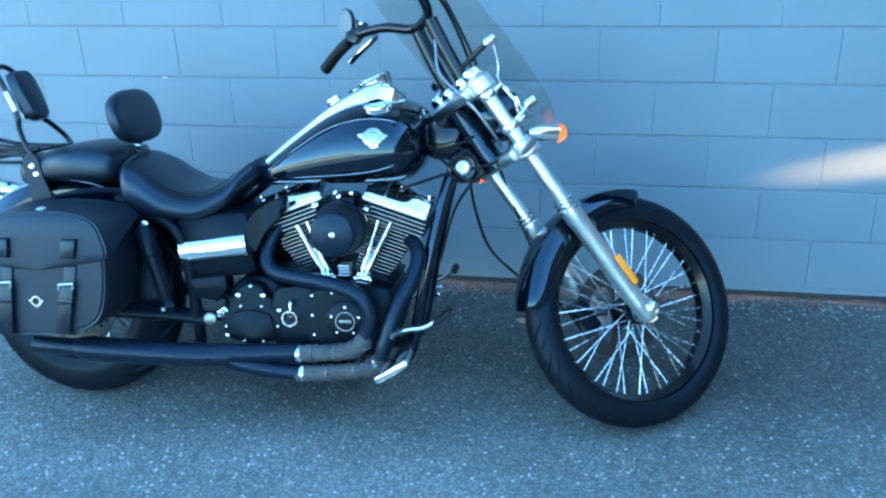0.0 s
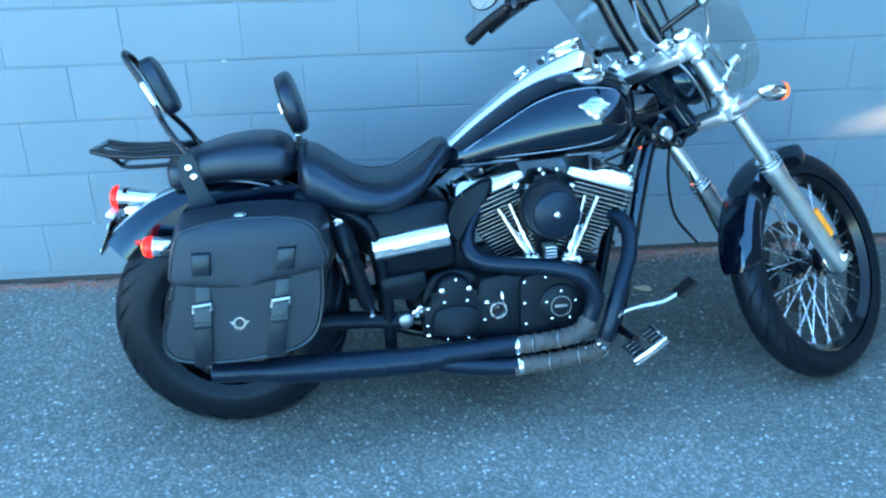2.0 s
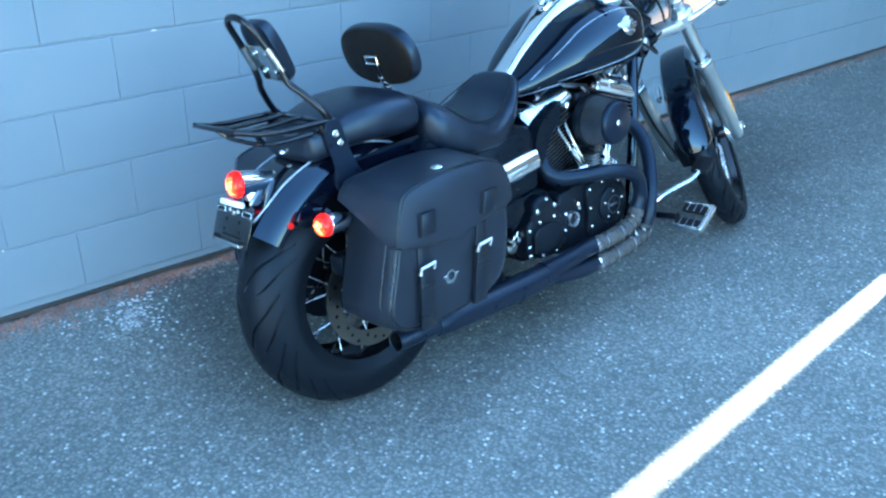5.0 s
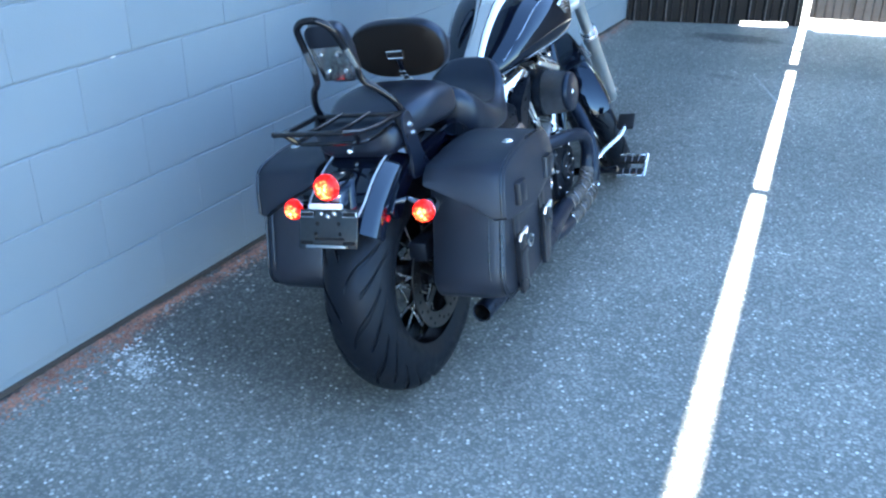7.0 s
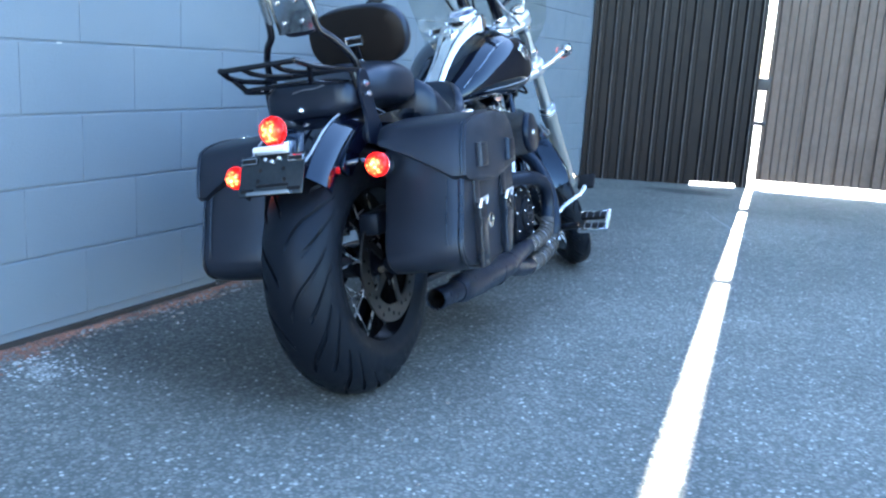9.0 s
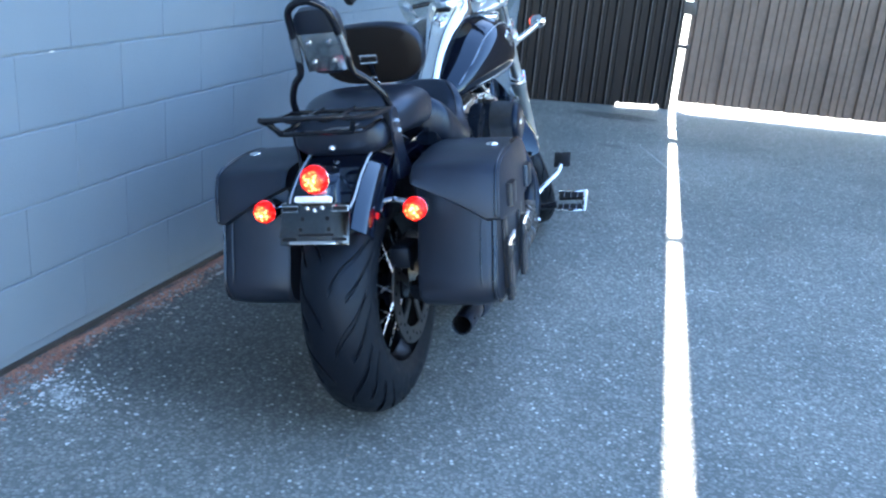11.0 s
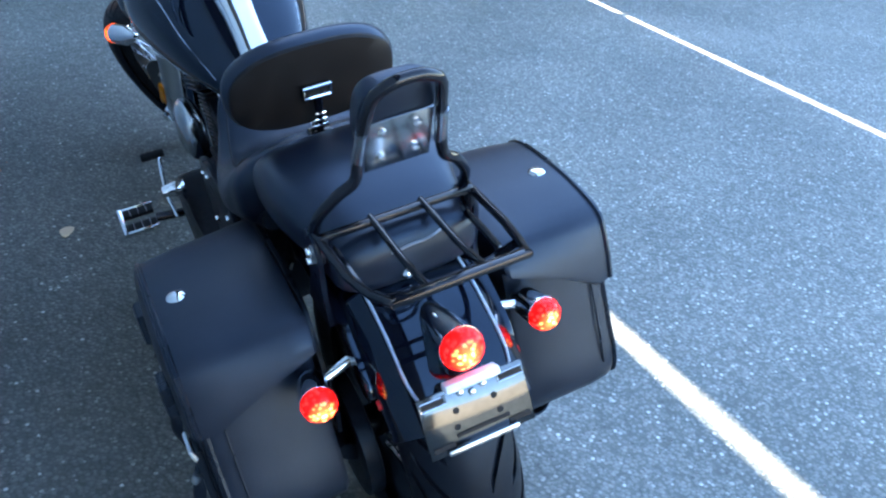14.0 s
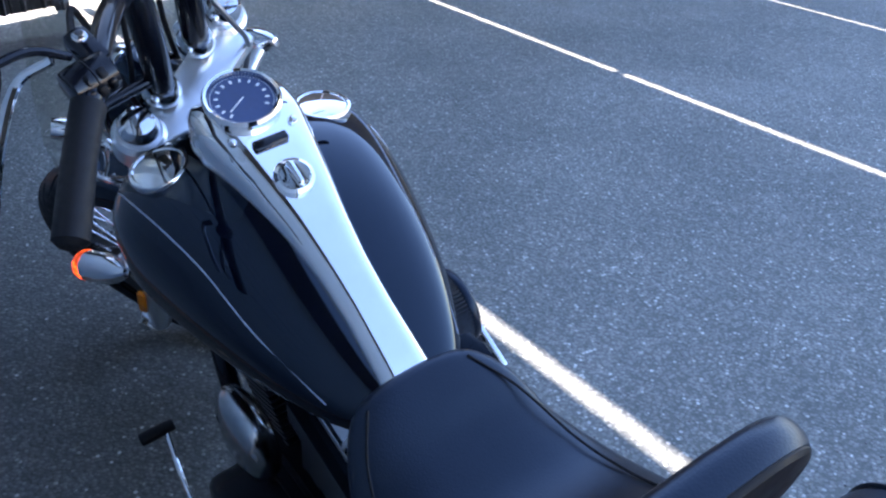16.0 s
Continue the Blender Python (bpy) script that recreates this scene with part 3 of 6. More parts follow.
def upright(p, size, z0, z1, turn=0.0):
    return box((0, 0, 0), (size, size, z1 - z0), 0.004, Matrix.Translation((*p, (z0 + z1) / 2)) @ Matrix.Rotation(turn, 4, "Z"))


# unseen top, set this high so that the gate shades the yard
GATE_H = 4.6


def gate_leaf(name, a, b, z0, label, ribbed=False):
    leaf = thing(name, Matrix(), label, "gate", kind="structure")
    d = (Vector(b) - Vector(a)).normalized()
    turn = math.atan2(d.y, d.x)
    back = Vector((-d.y, d.x))
    if back.x < 0:
        back = -back
    if ribbed:
        # the sheet reaches the ground but for a short cut-away near its free end
        cut_a, cut_b = Vector(a).lerp(Vector(b), 0.66), Vector(a).lerp(Vector(b), 0.93)
        for p, q, foot in ((Vector(a), cut_a, 0.0), (cut_a, cut_b, 0.028), (cut_b, Vector(b), 0.0)):
            part("sheet", gate_sheet(p, q, foot, GATE_H, RIBS, 0.118), GATE_SHADED, leaf)
            k = 0
            while k * 0.118 + 0.06 < (q - p).length:
                c = p + d * (k * 0.118 + 0.050) - back * 0.0225
                part("rib_edge", box((0, 0, 0), (0.004, 0.002, GATE_H - foot), 0, Matrix.Translation((*c, (GATE_H + foot) / 2)) @ Matrix.Rotation(turn, 4, "Z"), 1), RIB_HIGHLIGHT, leaf, "pale rib edge with the highlight put into its colour" if k == 0 else "")
                k += 1
    else:
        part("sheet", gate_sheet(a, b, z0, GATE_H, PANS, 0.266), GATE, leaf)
    for p in (Vector(a) + d * 0.03 + back * 0.03, Vector(b) - d * 0.03 + back * 0.03):
        part("stile", upright(p, 0.05, z0, GATE_H, turn), GATE_POST, leaf)
    mid, length = (Vector(a) + Vector(b)) / 2 + back * 0.03, (Vector(b) - Vector(a)).length - 0.12
    for z in (z0 + 0.2, 1.9, GATE_H - 0.1):
        part("rail", box((0, 0, 0), (length, 0.04, 0.05), 0.003, Matrix.Translation((*mid, z)) @ Matrix.Rotation(turn, 4, "Z")), GATE_POST, leaf)
    return leaf


DARK_SHEET = "dark brown-grey ribbed metal sheet gate leaf, closed"
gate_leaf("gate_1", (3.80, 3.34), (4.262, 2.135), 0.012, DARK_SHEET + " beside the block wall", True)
gate_mid = gate_leaf("gate_2", (4.281, 2.085), (4.657, 0.198), 0.07, DARK_SHEET + " with a lit gap below")
gate_far = gate_leaf("gate_3", (4.665, 0.160), (5.06, -1.83), 0.07, DARK_SHEET + " with a lit gap below")
# leaf 4 runs on out of view, lengthened to shade the far ground
gate_leaf("gate_4", (5.066, -1.86), (9.6, -25.5), 0.07, DARK_SHEET)
# latch and hinge straps across the open slits
for gate, p, z, h, name in ((gate_mid, (4.268, 2.10), 0.505, 0.035, "latch"), (gate_mid, (4.268, 2.10), 0.80, 0.10, "latch"), (gate_mid, (4.272, 2.10), 2.19, 0.04, "hinge"),
                            (gate_far, (4.655, 0.18), 1.66, 0.03, "hinge")):
    part(name, box((p[0], p[1], z), (0.03, 0.1, h), 0.006), GATE_POST, gate)
    part("bolt_head", dome((p[0] - 0.015, p[1] - 0.03, z), (-1, 0, 0), 0.009, 0.008), STEEL, gate)

# added spot lamp standing in for reflected sun: one warm streak on the wall
streak_data = bpy.data.lights.new("streak_spot", "SPOT")
streak_data.energy, streak_data.color, streak_data.shadow_soft_size = STREAK_POWER, (1.0, 0.47, 0.16), 0.02
streak_data.spot_size, streak_data.spot_blend = radians(4.0), 1.0
streak_lamp = new("streak_spot", streak_data)
streak_lamp.matrix_world = look((4.20, 2.15, 1.15), (1.62, 3.35, 0.57), 0) @ Matrix.Diagonal((2.2, 0.75, 1, 1))

# ---- the motorcycle: own coordinates, x ahead, y to its left, z up, origin under the rear axle ----
BIKE = pose(-1.10, 2.385, 0.0, -10.5, 0, 3.3)
bike = thing("motorcycle", BIKE, "black chrome cruiser motorcycle leaning on its side stand, lights lit", "motorcycle")
RAKE, STEER = 36.5, 35.5
FORK = Matrix.Translation((1.472, -0.006, 0.614)) @ Matrix.Rotation(radians(-RAKE), 4, "Y") @ Matrix.Rotation(radians(STEER), 4, "Z") @ Matrix.Translation((-0.035, 0, 0))


def turned(bm, m=FORK):
    bmesh.ops.transform(bm, matrix=m, verts=bm.verts)
    return bm


def flipped(bm):
    bmesh.ops.scale(bm, vec=(1, -1, 1), verts=bm.verts)
    bmesh.ops.reverse_faces(bm, faces=bm.faces)
    return bm


def tyre(radius, half, side, groove, count, rings=300, across=44, slant=1.7):
    """A tyre round the y axis at the origin, with slanting grooves cut into its tread."""
    bm = bmesh.new()
    grid = []
    crown = radius - side
    for i in range(rings):
        ring = []
        for j in range(across + 1):
            u = -1 + 2 * j / across
            a = u * 1.95
            y = half * math.sin(min(max(a, -1.95), 1.95)) if abs(a) < math.pi / 2 else math.copysign(half * (1 - 0.14 * (abs(a) - math.pi / 2) / 0.38), a)
            drop = side * (1 - math.cos(min(abs(a), math.pi / 2))) ** 1.15 if abs(a) < math.pi / 2 else side * (1 + 0.35 * (abs(a) - math.pi / 2) / 0.38)
            r = radius - drop
            # the rows of points run along the grooves
            th = 2 * math.pi * (i / rings - (slant * abs(u) + 0.07 * math.sin(abs(u) * 11)) / count)
            turn = i * count / rings + (0.5 if u > 0 else 0)
            if turn % 1.0 < 0.10 and 0.05 < abs(u) < 0.55 or (turn + 0.5) % 1.0 < 0.09 and 0.3 < abs(u) < 0.68:
                r -= groove
            ring.append(bm.verts.new((r * math.cos(th), y, r * math.sin(th))))
        grid.append(ring)
    for i in range(rings):
        a, b = grid[i], grid[(i + 1) % rings]
        for j in range(across):
            bm.faces.new((a[j], b[j], b[j + 1], a[j + 1]))
    return bm


def rim(radius, half, depth):
    """A drop-centre rim round the y axis."""
    prof = [(radius + 0.004, -half), (radius + 0.008, -half * 1.04), (radius - 0.008, -half * 1.06), (radius - 0.016, -half * 0.8), (radius - depth, -half * 0.45), (radius - depth, half * 0.45),
            (radius - 0.016, half * 0.8), (radius - 0.008, half * 1.06), (radius + 0.008, half * 1.04), (radius + 0.004, half), (radius - 0.010, half * 0.72), (radius - depth + 0.004, half * 0.4),
            (radius - depth + 0.004, -half * 0.4), (radius - 0.010, -half * 0.72)]
    return lathe(prof, Matrix.Rotation(radians(-90), 4, "X"), 72, closed=True)


def turn_y(r_h, c=(0, 0, 0), seg=32):
    return lathe(r_h, Matrix.Translation(c) @ Matrix.Rotation(radians(-90), 4, "X"), seg)


def spoke(k, n, r0, r1, y0, y1, thick, twist=False):
    """A spoke from the hub flange to the rim, laced slantwise."""
    a = 2 * math.pi * k / n
    lean = radians(26) * (1 if (k // 2) % 2 else -1)
    s = 1 if k % 2 else -1
    p, q = Vector((r0 * math.cos(a + lean), s * y0, r0 * math.sin(a + lean))), Vector((r1 * math.cos(a), s * y1, r1 * math.sin(a)))
    if not twist:
        return tube([p, q], thick, 6, smooth=False)
    mid = p.lerp(q, 0.5)
    return tube([p, mid, q], thick, 8, 3, radii=[thick * 0.8, thick, thick * 1.4])


# rear wheel
RW = Matrix.Translation((0, 0, 0.324))
rear = part("rear_wheel", turned(turn_y([(0.0, -0.085), (0.03, -0.085), (0.032, -0.06), (0.055, -0.055), (0.055, -0.04), (0.034, -0.036), (0.034, 0.036), (0.055, 0.04), (0.055, 0.055), (0.032, 0.06), (0.03, 0.085), (0, 0.085)]), RW), BAR_BLACK, bike)
part("tyre", turned(tyre(0.324, 0.092, 0.098, 0.0075, 13, 559, 44, 2.0), RW), RUBBER, rear, "wide black tyre with curved tread grooves", 30)
part("rim", turned(rim(0.226, 0.062, 0.034), RW), RIM, rear, "glossy black wheel rim")
for k in range(24):
    part("spoke", turned(spoke(k, 24, 0.05, 0.195, 0.062, 0.012, 0.0025), RW), SPOKE, rear)


def disc_ring(y, r=0.146):
    m = Matrix.Rotation(radians(-90), 4, "X")
    bm = lathe([(r, y), (r, y + 0.005), (r - 0.042, y + 0.005), (r - 0.042, y)], m, 48, closed=True)
    for k in range(5):
        a = 2 * math.pi * k / 5
        box((r * 0.52, y + 0.0025, 0), (r * 0.5, 0.005, 0.022), 0.001, Matrix.Rotation(a, 4, "Y"), 1, bm)
    return bm


part("brake_disc", turned(disc_ring(-0.105), RW), STEEL, rear, "steel brake disc")
for k in range(30):
    a = 2 * math.pi * k / 30
    part("vent_hole", lathe([(0.005, 0), (0.005, 0.0006)], Matrix.Translation(((0.125 + 0.009 * (k % 3 - 1)) * math.cos(a), -0.1055, 0.324 + (0.125 + 0.009 * (k % 3 - 1)) * math.sin(a))) @ Matrix.Rotation(radians(90), 4, "X"), 8), RIM, rear)
part("brake_caliper", turned(box((-0.06, -0.115, 0.11), (0.10, 0.055, 0.055), 0.012), RW), CAST, bike)
part("belt_pulley", turned(turn_y([(0.115, 0.10), (0.12, 0.102), (0.12, 0.128), (0.115, 0.13), (0.05, 0.125), (0.05, 0.104)]), RW), CAST, bike)
part("axle_nut", turned(turn_y([(0.0, -0.20), (0.02, -0.20), (0.022, -0.185), (0.016, -0.18), (0.016, -0.1)], seg=6), RW), CHROME, bike)

# front wheel, built straight and turned with the fork
FW = FORK @ Matrix.Translation((0.072, -0.016, -0.392))
front = part("front_wheel", turned(turn_y([(0, -0.075), (0.022, -0.075), (0.024, -0.05), (0.046, -0.045), (0.046, -0.03), (0.026, -0.026), (0.026, 0.026), (0.046, 0.03), (0.046, 0.045), (0.024, 0.05), (0.022, 0.075), (0, 0.075)]), FW), BAR_BLACK, bike)
part("tyre", turned(tyre(0.350, 0.05, 0.056, 0.005, 20, 600, 30), FW), RUBBER, front, "narrow black tyre with slanting grooves", 30)
part("rim", turned(rim(0.278, 0.036, 0.026), FW), RIM, front, "glossy black wheel rim")
for k in range(40):
    part("spoke", turned(spoke(k, 40, 0.042, 0.255, 0.036, 0.008, 0.0021, True), FW), SPOKE, front, "twisted chrome spoke" if k == 0 else "")
part("brake_disc", turned(disc_ring(0.062, 0.146), FW), STEEL, front, "steel brake disc")
part("hub_cap", turned(turn_y([(0.0, -0.096), (0.03, -0.096), (0.044, -0.092), (0.048, -0.084), (0.048, -0.076), (0.03, -0.07), (0, -0.07)]), FW), CHROME, front, "chrome hub cap")
part("brake_caliper", box((-0.10, 0.082, 0.06), (0.06, 0.055, 0.11), 0.014, FW), CAST, bike)


def fender(c, r, a0, a1, half, drop, wall_t=0.004, steps=40, soft_end=True):
    """A mudguard: a rounded channel bent round the wheel, with rolled rims; c is x, z of the centre."""
    out = []
    prof = []
    for k in range(17):
        u = -1 + 2 * k / 16
        y = half * math.copysign(min(1.0, abs(u) * 1.18), u)
        d = drop * max(0.0, abs(u) - 0.62) / 0.38 + 0.014 * (abs(u)) ** 2.5
        prof.append((y, d))
    inner = [(y * (1 - wall_t / half), d + wall_t) for y, d in prof][::-1]
    for i in range(steps + 1):
        a = a0 + (a1 - a0) * i / steps
        e = min(1.0, min(i, steps - i) / steps / 0.13)
        f = 0.5 + 0.5 * math.sqrt(1 - (1 - e) ** 2) if soft_end else 1.0
        out.append([(c[0] + (r - d * f) * math.cos(a), y * (0.35 + 0.65 * f), c[1] + (r - d * f) * math.sin(a)) for y, d in prof + inner])
    return loft(out)


fr_fender = part("front_fender", turned(fender((0, 0), 0.370, radians(48), radians(142), 0.062, 0.05), FW), GLOSS, bike, "glossy black short front mudguard")
part("fender_bracket", box((-0.01, -0.085, 0.30), (0.07, 0.02, 0.03), 0.006, FW), CHROME, fr_fender, "chrome fender bracket")
part("fender_bracket", box((-0.01, 0.085, 0.30), (0.07, 0.02, 0.03), 0.006, FW), CHROME, fr_fender, "chrome fender bracket")

# fork
for s in (-1, 1):
    y = 0.125 * s
    leg = part("fork_tube", turned(lathe([(0.0215, 0.0), (0.0215, 0.44), (0.0195, 0.448), (0, 0.45)], Matrix.Translation((0.045, y, 0)), 20)), FORK_ALLOY, bike, "polished steel fork tube")
    slider = part("fork_slider", turned(lathe([(0.0, -0.412), (0.02, -0.412), (0.025, -0.402), (0.0255, -0.35), (0.0275, -0.33), (0.0282, -0.06), (0.031, -0.05), (0.031, -0.006), (0.026, 0.0)], Matrix.Translation((0.045, y, 0)), 24)), FORK_ALLOY, bike, "silver fork slider")
    for z in (-0.012, 0.004, 0.018):
        part("collar", turned(lathe([(0.028, z - 0.005), (0.034, z - 0.003), (0.034, z + 0.003), (0.028, z + 0.005)], Matrix.Translation((0.045, y, 0)), 24, closed=True)), CHROME, slider)
    part("reflector", box((0.045 + 0.021, y + 0.024 * s, -0.25), (0.02, 0.012, 0.10), 0.004, FORK), AMBER_OFF, slider, "amber side reflector")
    part("axle_clamp", box((0.056, y, -0.39), (0.055, 0.045, 0.05), 0.012, FORK), SATIN, slider)
    part("axle_end", turned(lathe([(0.0, 0.0), (0.017, 0.0), (0.017, 0.012), (0.01, 0.016), (0, 0.016)], Matrix.Translation((0.064, y + 0.022 * s, -0.386)) @ Matrix.Rotation(radians(-90 * s), 4, "X"), 6)), CHROME, slider)
    part("fork_cap", turned(lathe([(0.026, 0.438), (0.03, 0.444), (0.03, 0.462), (0.024, 0.472), (0.012, 0.476), (0, 0.476)], Matrix.Translation((0.045, y, 0)), 24)), CHROME, leg, "chrome fork top cap")


def yoke(z, half, depth, h, name, label):
    """A fork clamp: a bridge with a round eye at each leg."""
    bm = box((0.02, 0, z), (depth, half * 2, h), 0.012, FORK)
    for s in (-1, 1):
        lathe([(0.0, z - h * 0.7), (0.034, z - h * 0.7), (0.04, z - h * 0.5), (0.04, z + h * 0.5), (0.034, z + h * 0.7), (0, z + h * 0.7)], FORK @ Matrix.Translation((0.045, half * s, 0)), 24, bm)
    return part(name, bm, SATIN, bike, label)


yoke(0.205, 0.125, 0.06, 0.038, "lower_fork_clamp", "chrome lower fork clamp")
yoke(0.42, 0.125, 0.075, 0.034, "upper_fork_clamp", "chrome upper fork clamp")
part("steering_head", turned(lathe([(0.0, 0.2), (0.036, 0.2), (0.038, 0.23), (0.034, 0.26), (0.034, 0.37), (0.038, 0.4), (0, 0.41)], None, 24)), GLOSS, bike)

# headlamp
lamp_m = FORK @ Matrix.Translation((0.12, 0, 0.315)) @ Matrix.Rotation(radians(90 + 20), 4, "Y")
lamp = part("headlamp", turned(lathe([(0.0, -0.10), (0.03, -0.095), (0.06, -0.075), (0.078, -0.04), (0.082, 0.0), (0.086, 0.004), (0.088, 0.014), (0.082, 0.022), (0.076, 0.02), (0.0, 0.018)], None, 36), lamp_m), GLOSS, bike, "black headlamp bowl with a chrome ring")
part("trim_ring", turned(lathe([(0.082, 0.002), (0.09, 0.006), (0.09, 0.018), (0.08, 0.024), (0.078, 0.016)], None, 36, closed=True), lamp_m), CHROME, lamp)
part("lamp_glass", turned(lathe([(0.077, 0.0225), (0.06, 0.032), (0.03, 0.038), (0, 0.04)], None, 36), lamp_m), PALE, lamp, "pale headlamp glass")


def bullet_signal(p, d, lens_mat, parent, lens_r=0.03, length=0.085, name="turn_signal", label=""):
    """A bullet lamp: chrome shell, lens at its end that looks along d."""
    m = to_axis(p, d)
    body = part(name, lathe([(0.0, -length), (0.008, -length * 0.98), (0.018, -length * 0.8), (0.026, -length * 0.5), (lens_r * 0.98, -length * 0.15), (lens_r * 1.005, -0.004), (lens_r * 1.005, 0.0), (lens_r * 0.97, 0.001), (0, 0.001)], m, 24), CHROME, parent, label)
    part("lens", lathe([(lens_r, 0.0015), (lens_r * 1.015, 0.007), (lens_r * 0.93, 0.016), (lens_r * 0.7, 0.023), (lens_r * 0.35, 0.027), (0, 0.028)], m, 24), lens_mat, body)
    return body


for s in (-1, 1):
    tip = FORK.inverted() @ Vector((1.525, -0.186, 0.876))
    d = Vector((0.8, 0, -0.56)).normalized()
    foot = Vector((tip.x, -tip.y * s, tip.z)) - d * 0.028
    sg = bullet_signal(FORK @ foot, FORK.to_3x3() @ d, AMBER_LIT, bike, 0.0255, 0.085, label="chrome bullet turn signal with lit amber lens")
    part("stalk", turned(tube([(0.02, 0.14 * s, 0.20), (0.02, 0.18 * s, 0.205), tuple(foot - d * 0.055)], 0.011, 10)), SATIN, sg)

# handlebar
BAR = [(0.05, 0.052, 0.455), (0.062, 0.052, 0.55), (0.082, 0.05, 0.655)]
bar = part("handlebar", turned(tube([(-0.065, 0.405, 0.768), (-0.03, 0.33, 0.776), (0.005, 0.25, 0.775), (0.05, 0.15, 0.735), (0.08, 0.07, 0.675), (0.086, 0.0, 0.665), (0.08, -0.07, 0.675), (0.05, -0.15, 0.735), (0.005, -0.25, 0.775), (-0.03, -0.33, 0.776), (-0.065, -0.405, 0.768)], 0.0145, 14)), BAR_BLACK, bike, "satin black tall handlebar")
for s in (-1, 1):
    ris = part("riser", turned(tube([(x, y * s, z) for x, y, z in BAR], 0.021, 14)), BAR_BLACK, bar)
    part("riser_bolt", turned(lathe([(0.026, 0.44), (0.03, 0.446), (0.03, 0.458), (0.024, 0.468), (0, 0.468)], Matrix.Translation((0.05, 0.052 * s, 0)), 18)), CHROME, bar)
    part("grip", turned(tube([(-0.01, 0.285 * s, 0.777), (-0.036, 0.345 * s, 0.776), (-0.069, 0.416 * s, 0.767)], 0.0185, 16, radii=[0.0185, 0.018, 0.019])), GRIP, bar, "black rubber grip")
    part("grip_end", turned(lathe([(0.019, 0), (0.019, 0.008), (0.012, 0.014), (0, 0.014)], to_axis((-0.069, 0.416 * s, 0.767), (-0.43, 0.9 * s, -0.1)), 16)), GRIP, bar)
    hold = FORK @ Matrix.Translation((0.004, 0.258 * s, 0.776)) @ Matrix.Rotation(radians(-21 * s), 4, "Z")
    shell = lathe([(0.018, -0.026), (0.0225, -0.024), (0.024, -0.012), (0.024, 0.012), (0.0225, 0.024), (0.018, 0.026)], hold @ Matrix.Rotation(radians(90), 4, "X"), 24)
    housing = part("switch_housing", shell, BAR_BLACK, bar, "black switch housing with small buttons")
    part("seam_ring", lathe([(0.0242, -0.001), (0.0248, 0.0), (0.0242, 0.001), (0.0236, 0.0)], hold @ Matrix.Rotation(radians(90), 4, "X"), 24, closed=True), GRIP, housing)
    for q, (dy, up) in enumerate(((-0.013, 25), (0.0, 25), (0.013, 25), (-0.008, 62), (0.008, 62))):
        a = radians(180 - up)
        part("button", box((0, 0, 0), (0.012, 0.009, 0.008), 0.0025, hold @ Matrix.Translation((0.025 * math.cos(a), dy, 0.025 * math.sin(a))) @ Matrix.Rotation(radians(up - 90), 4, "Y")), GRIP if q % 2 else RIM, housing)
    perch = part("lever_perch", box((0.03, -0.02 * s, 0.004), (0.05, 0.03, 0.026), 0.008, hold), BAR_BLACK, bar)
    part("perch_bolt", bolt(hold @ Vector((0.04, -0.02 * s, 0.016)), hold.to_3x3() @ Vector((0, 0, 1)), 0.006, 0.006), CHROME, perch)
    if s < 0:
        part("master_cylinder", box((0.05, 0.032, 0.014), (0.05, 0.05, 0.032), 0.008, hold), BAR_BLACK, bar)
    part("lever", turned(tube([(0.055, 0.25 * s, 0.765), (0.078, 0.285 * s, 0.744), (0.05, 0.36 * s, 0.742), (0.016, 0.425 * s, 0.738)], 0.0055, 8, flat=1.7)), CHROME, bar, "chrome lever")
    mir = part("mirror", turned(lathe([(0.0, -0.02), (0.03, -0.018), (0.047, -0.008), (0.05, 0.0), (0.05, 0.004), (0.046, 0.004), (0, 0.004)], None, 32),
               FORK @ Matrix.Translation((0.068, 0.39 * s, 0.842)) @ Matrix.Rotation(radians(-66), 4, "Y") @ Matrix.Diagonal((1, 1.55, 1, 1))), BAR_BLACK, bar, "oval mirror in a black shell")
    part("mirror_glass", turned(lathe([(0.046, 0.0045), (0.046, 0.0055), (0, 0.0055)], None, 32), FORK @ Matrix.Translation((0.068, 0.39 * s, 0.842)) @ Matrix.Rotation(radians(-66), 4, "Y") @ Matrix.Diagonal((1, 1.55, 1, 1))), MIRROR, mir)
    part("mirror_stem", turned(tube([(0.03, 0.25 * s, 0.79), (0.055, 0.28 * s, 0.815), (0.07, 0.34 * s, 0.835)], 0.005, 8)), BAR_BLACK, mir)

# windscreen
def screen_point(u, v):
    """u from side to side, v from foot to head."""
    a = 0.195 + 0.81 * v
    half = float(np.interp(v, [0, 0.03, 0.08, 0.16, 0.35, 0.6, 0.85, 0.95, 1.0], [0.10, 0.15, 0.195, 0.235, 0.268, 0.272, 0.25, 0.2, 0.12]))
    c = half * u * 0.94 - 0.028
    return Vector((0.178 - 0.65 * c * c - 0.05 * v, c, a))


sc = bmesh.new()
NU, NV = 24, 30
front_v = [[sc.verts.new(screen_point(-1 + 2 * i / NU, j / NV)) for i in range(NU + 1)] for j in range(NV + 1)]
back_v = [[sc.verts.new(screen_point(-1 + 2 * i / NU, j / NV) - Vector((0.004, 0, 0))) for i in range(NU + 1)] for j in range(NV + 1)]
for j in range(NV):
    for i in range(NU):
        sc.faces.new((front_v[j][i], front_v[j][i + 1], front_v[j + 1][i + 1], front_v[j + 1][i]))
        sc.faces.new((back_v[j][i], back_v[j + 1][i], back_v[j + 1][i + 1], back_v[j][i + 1]))
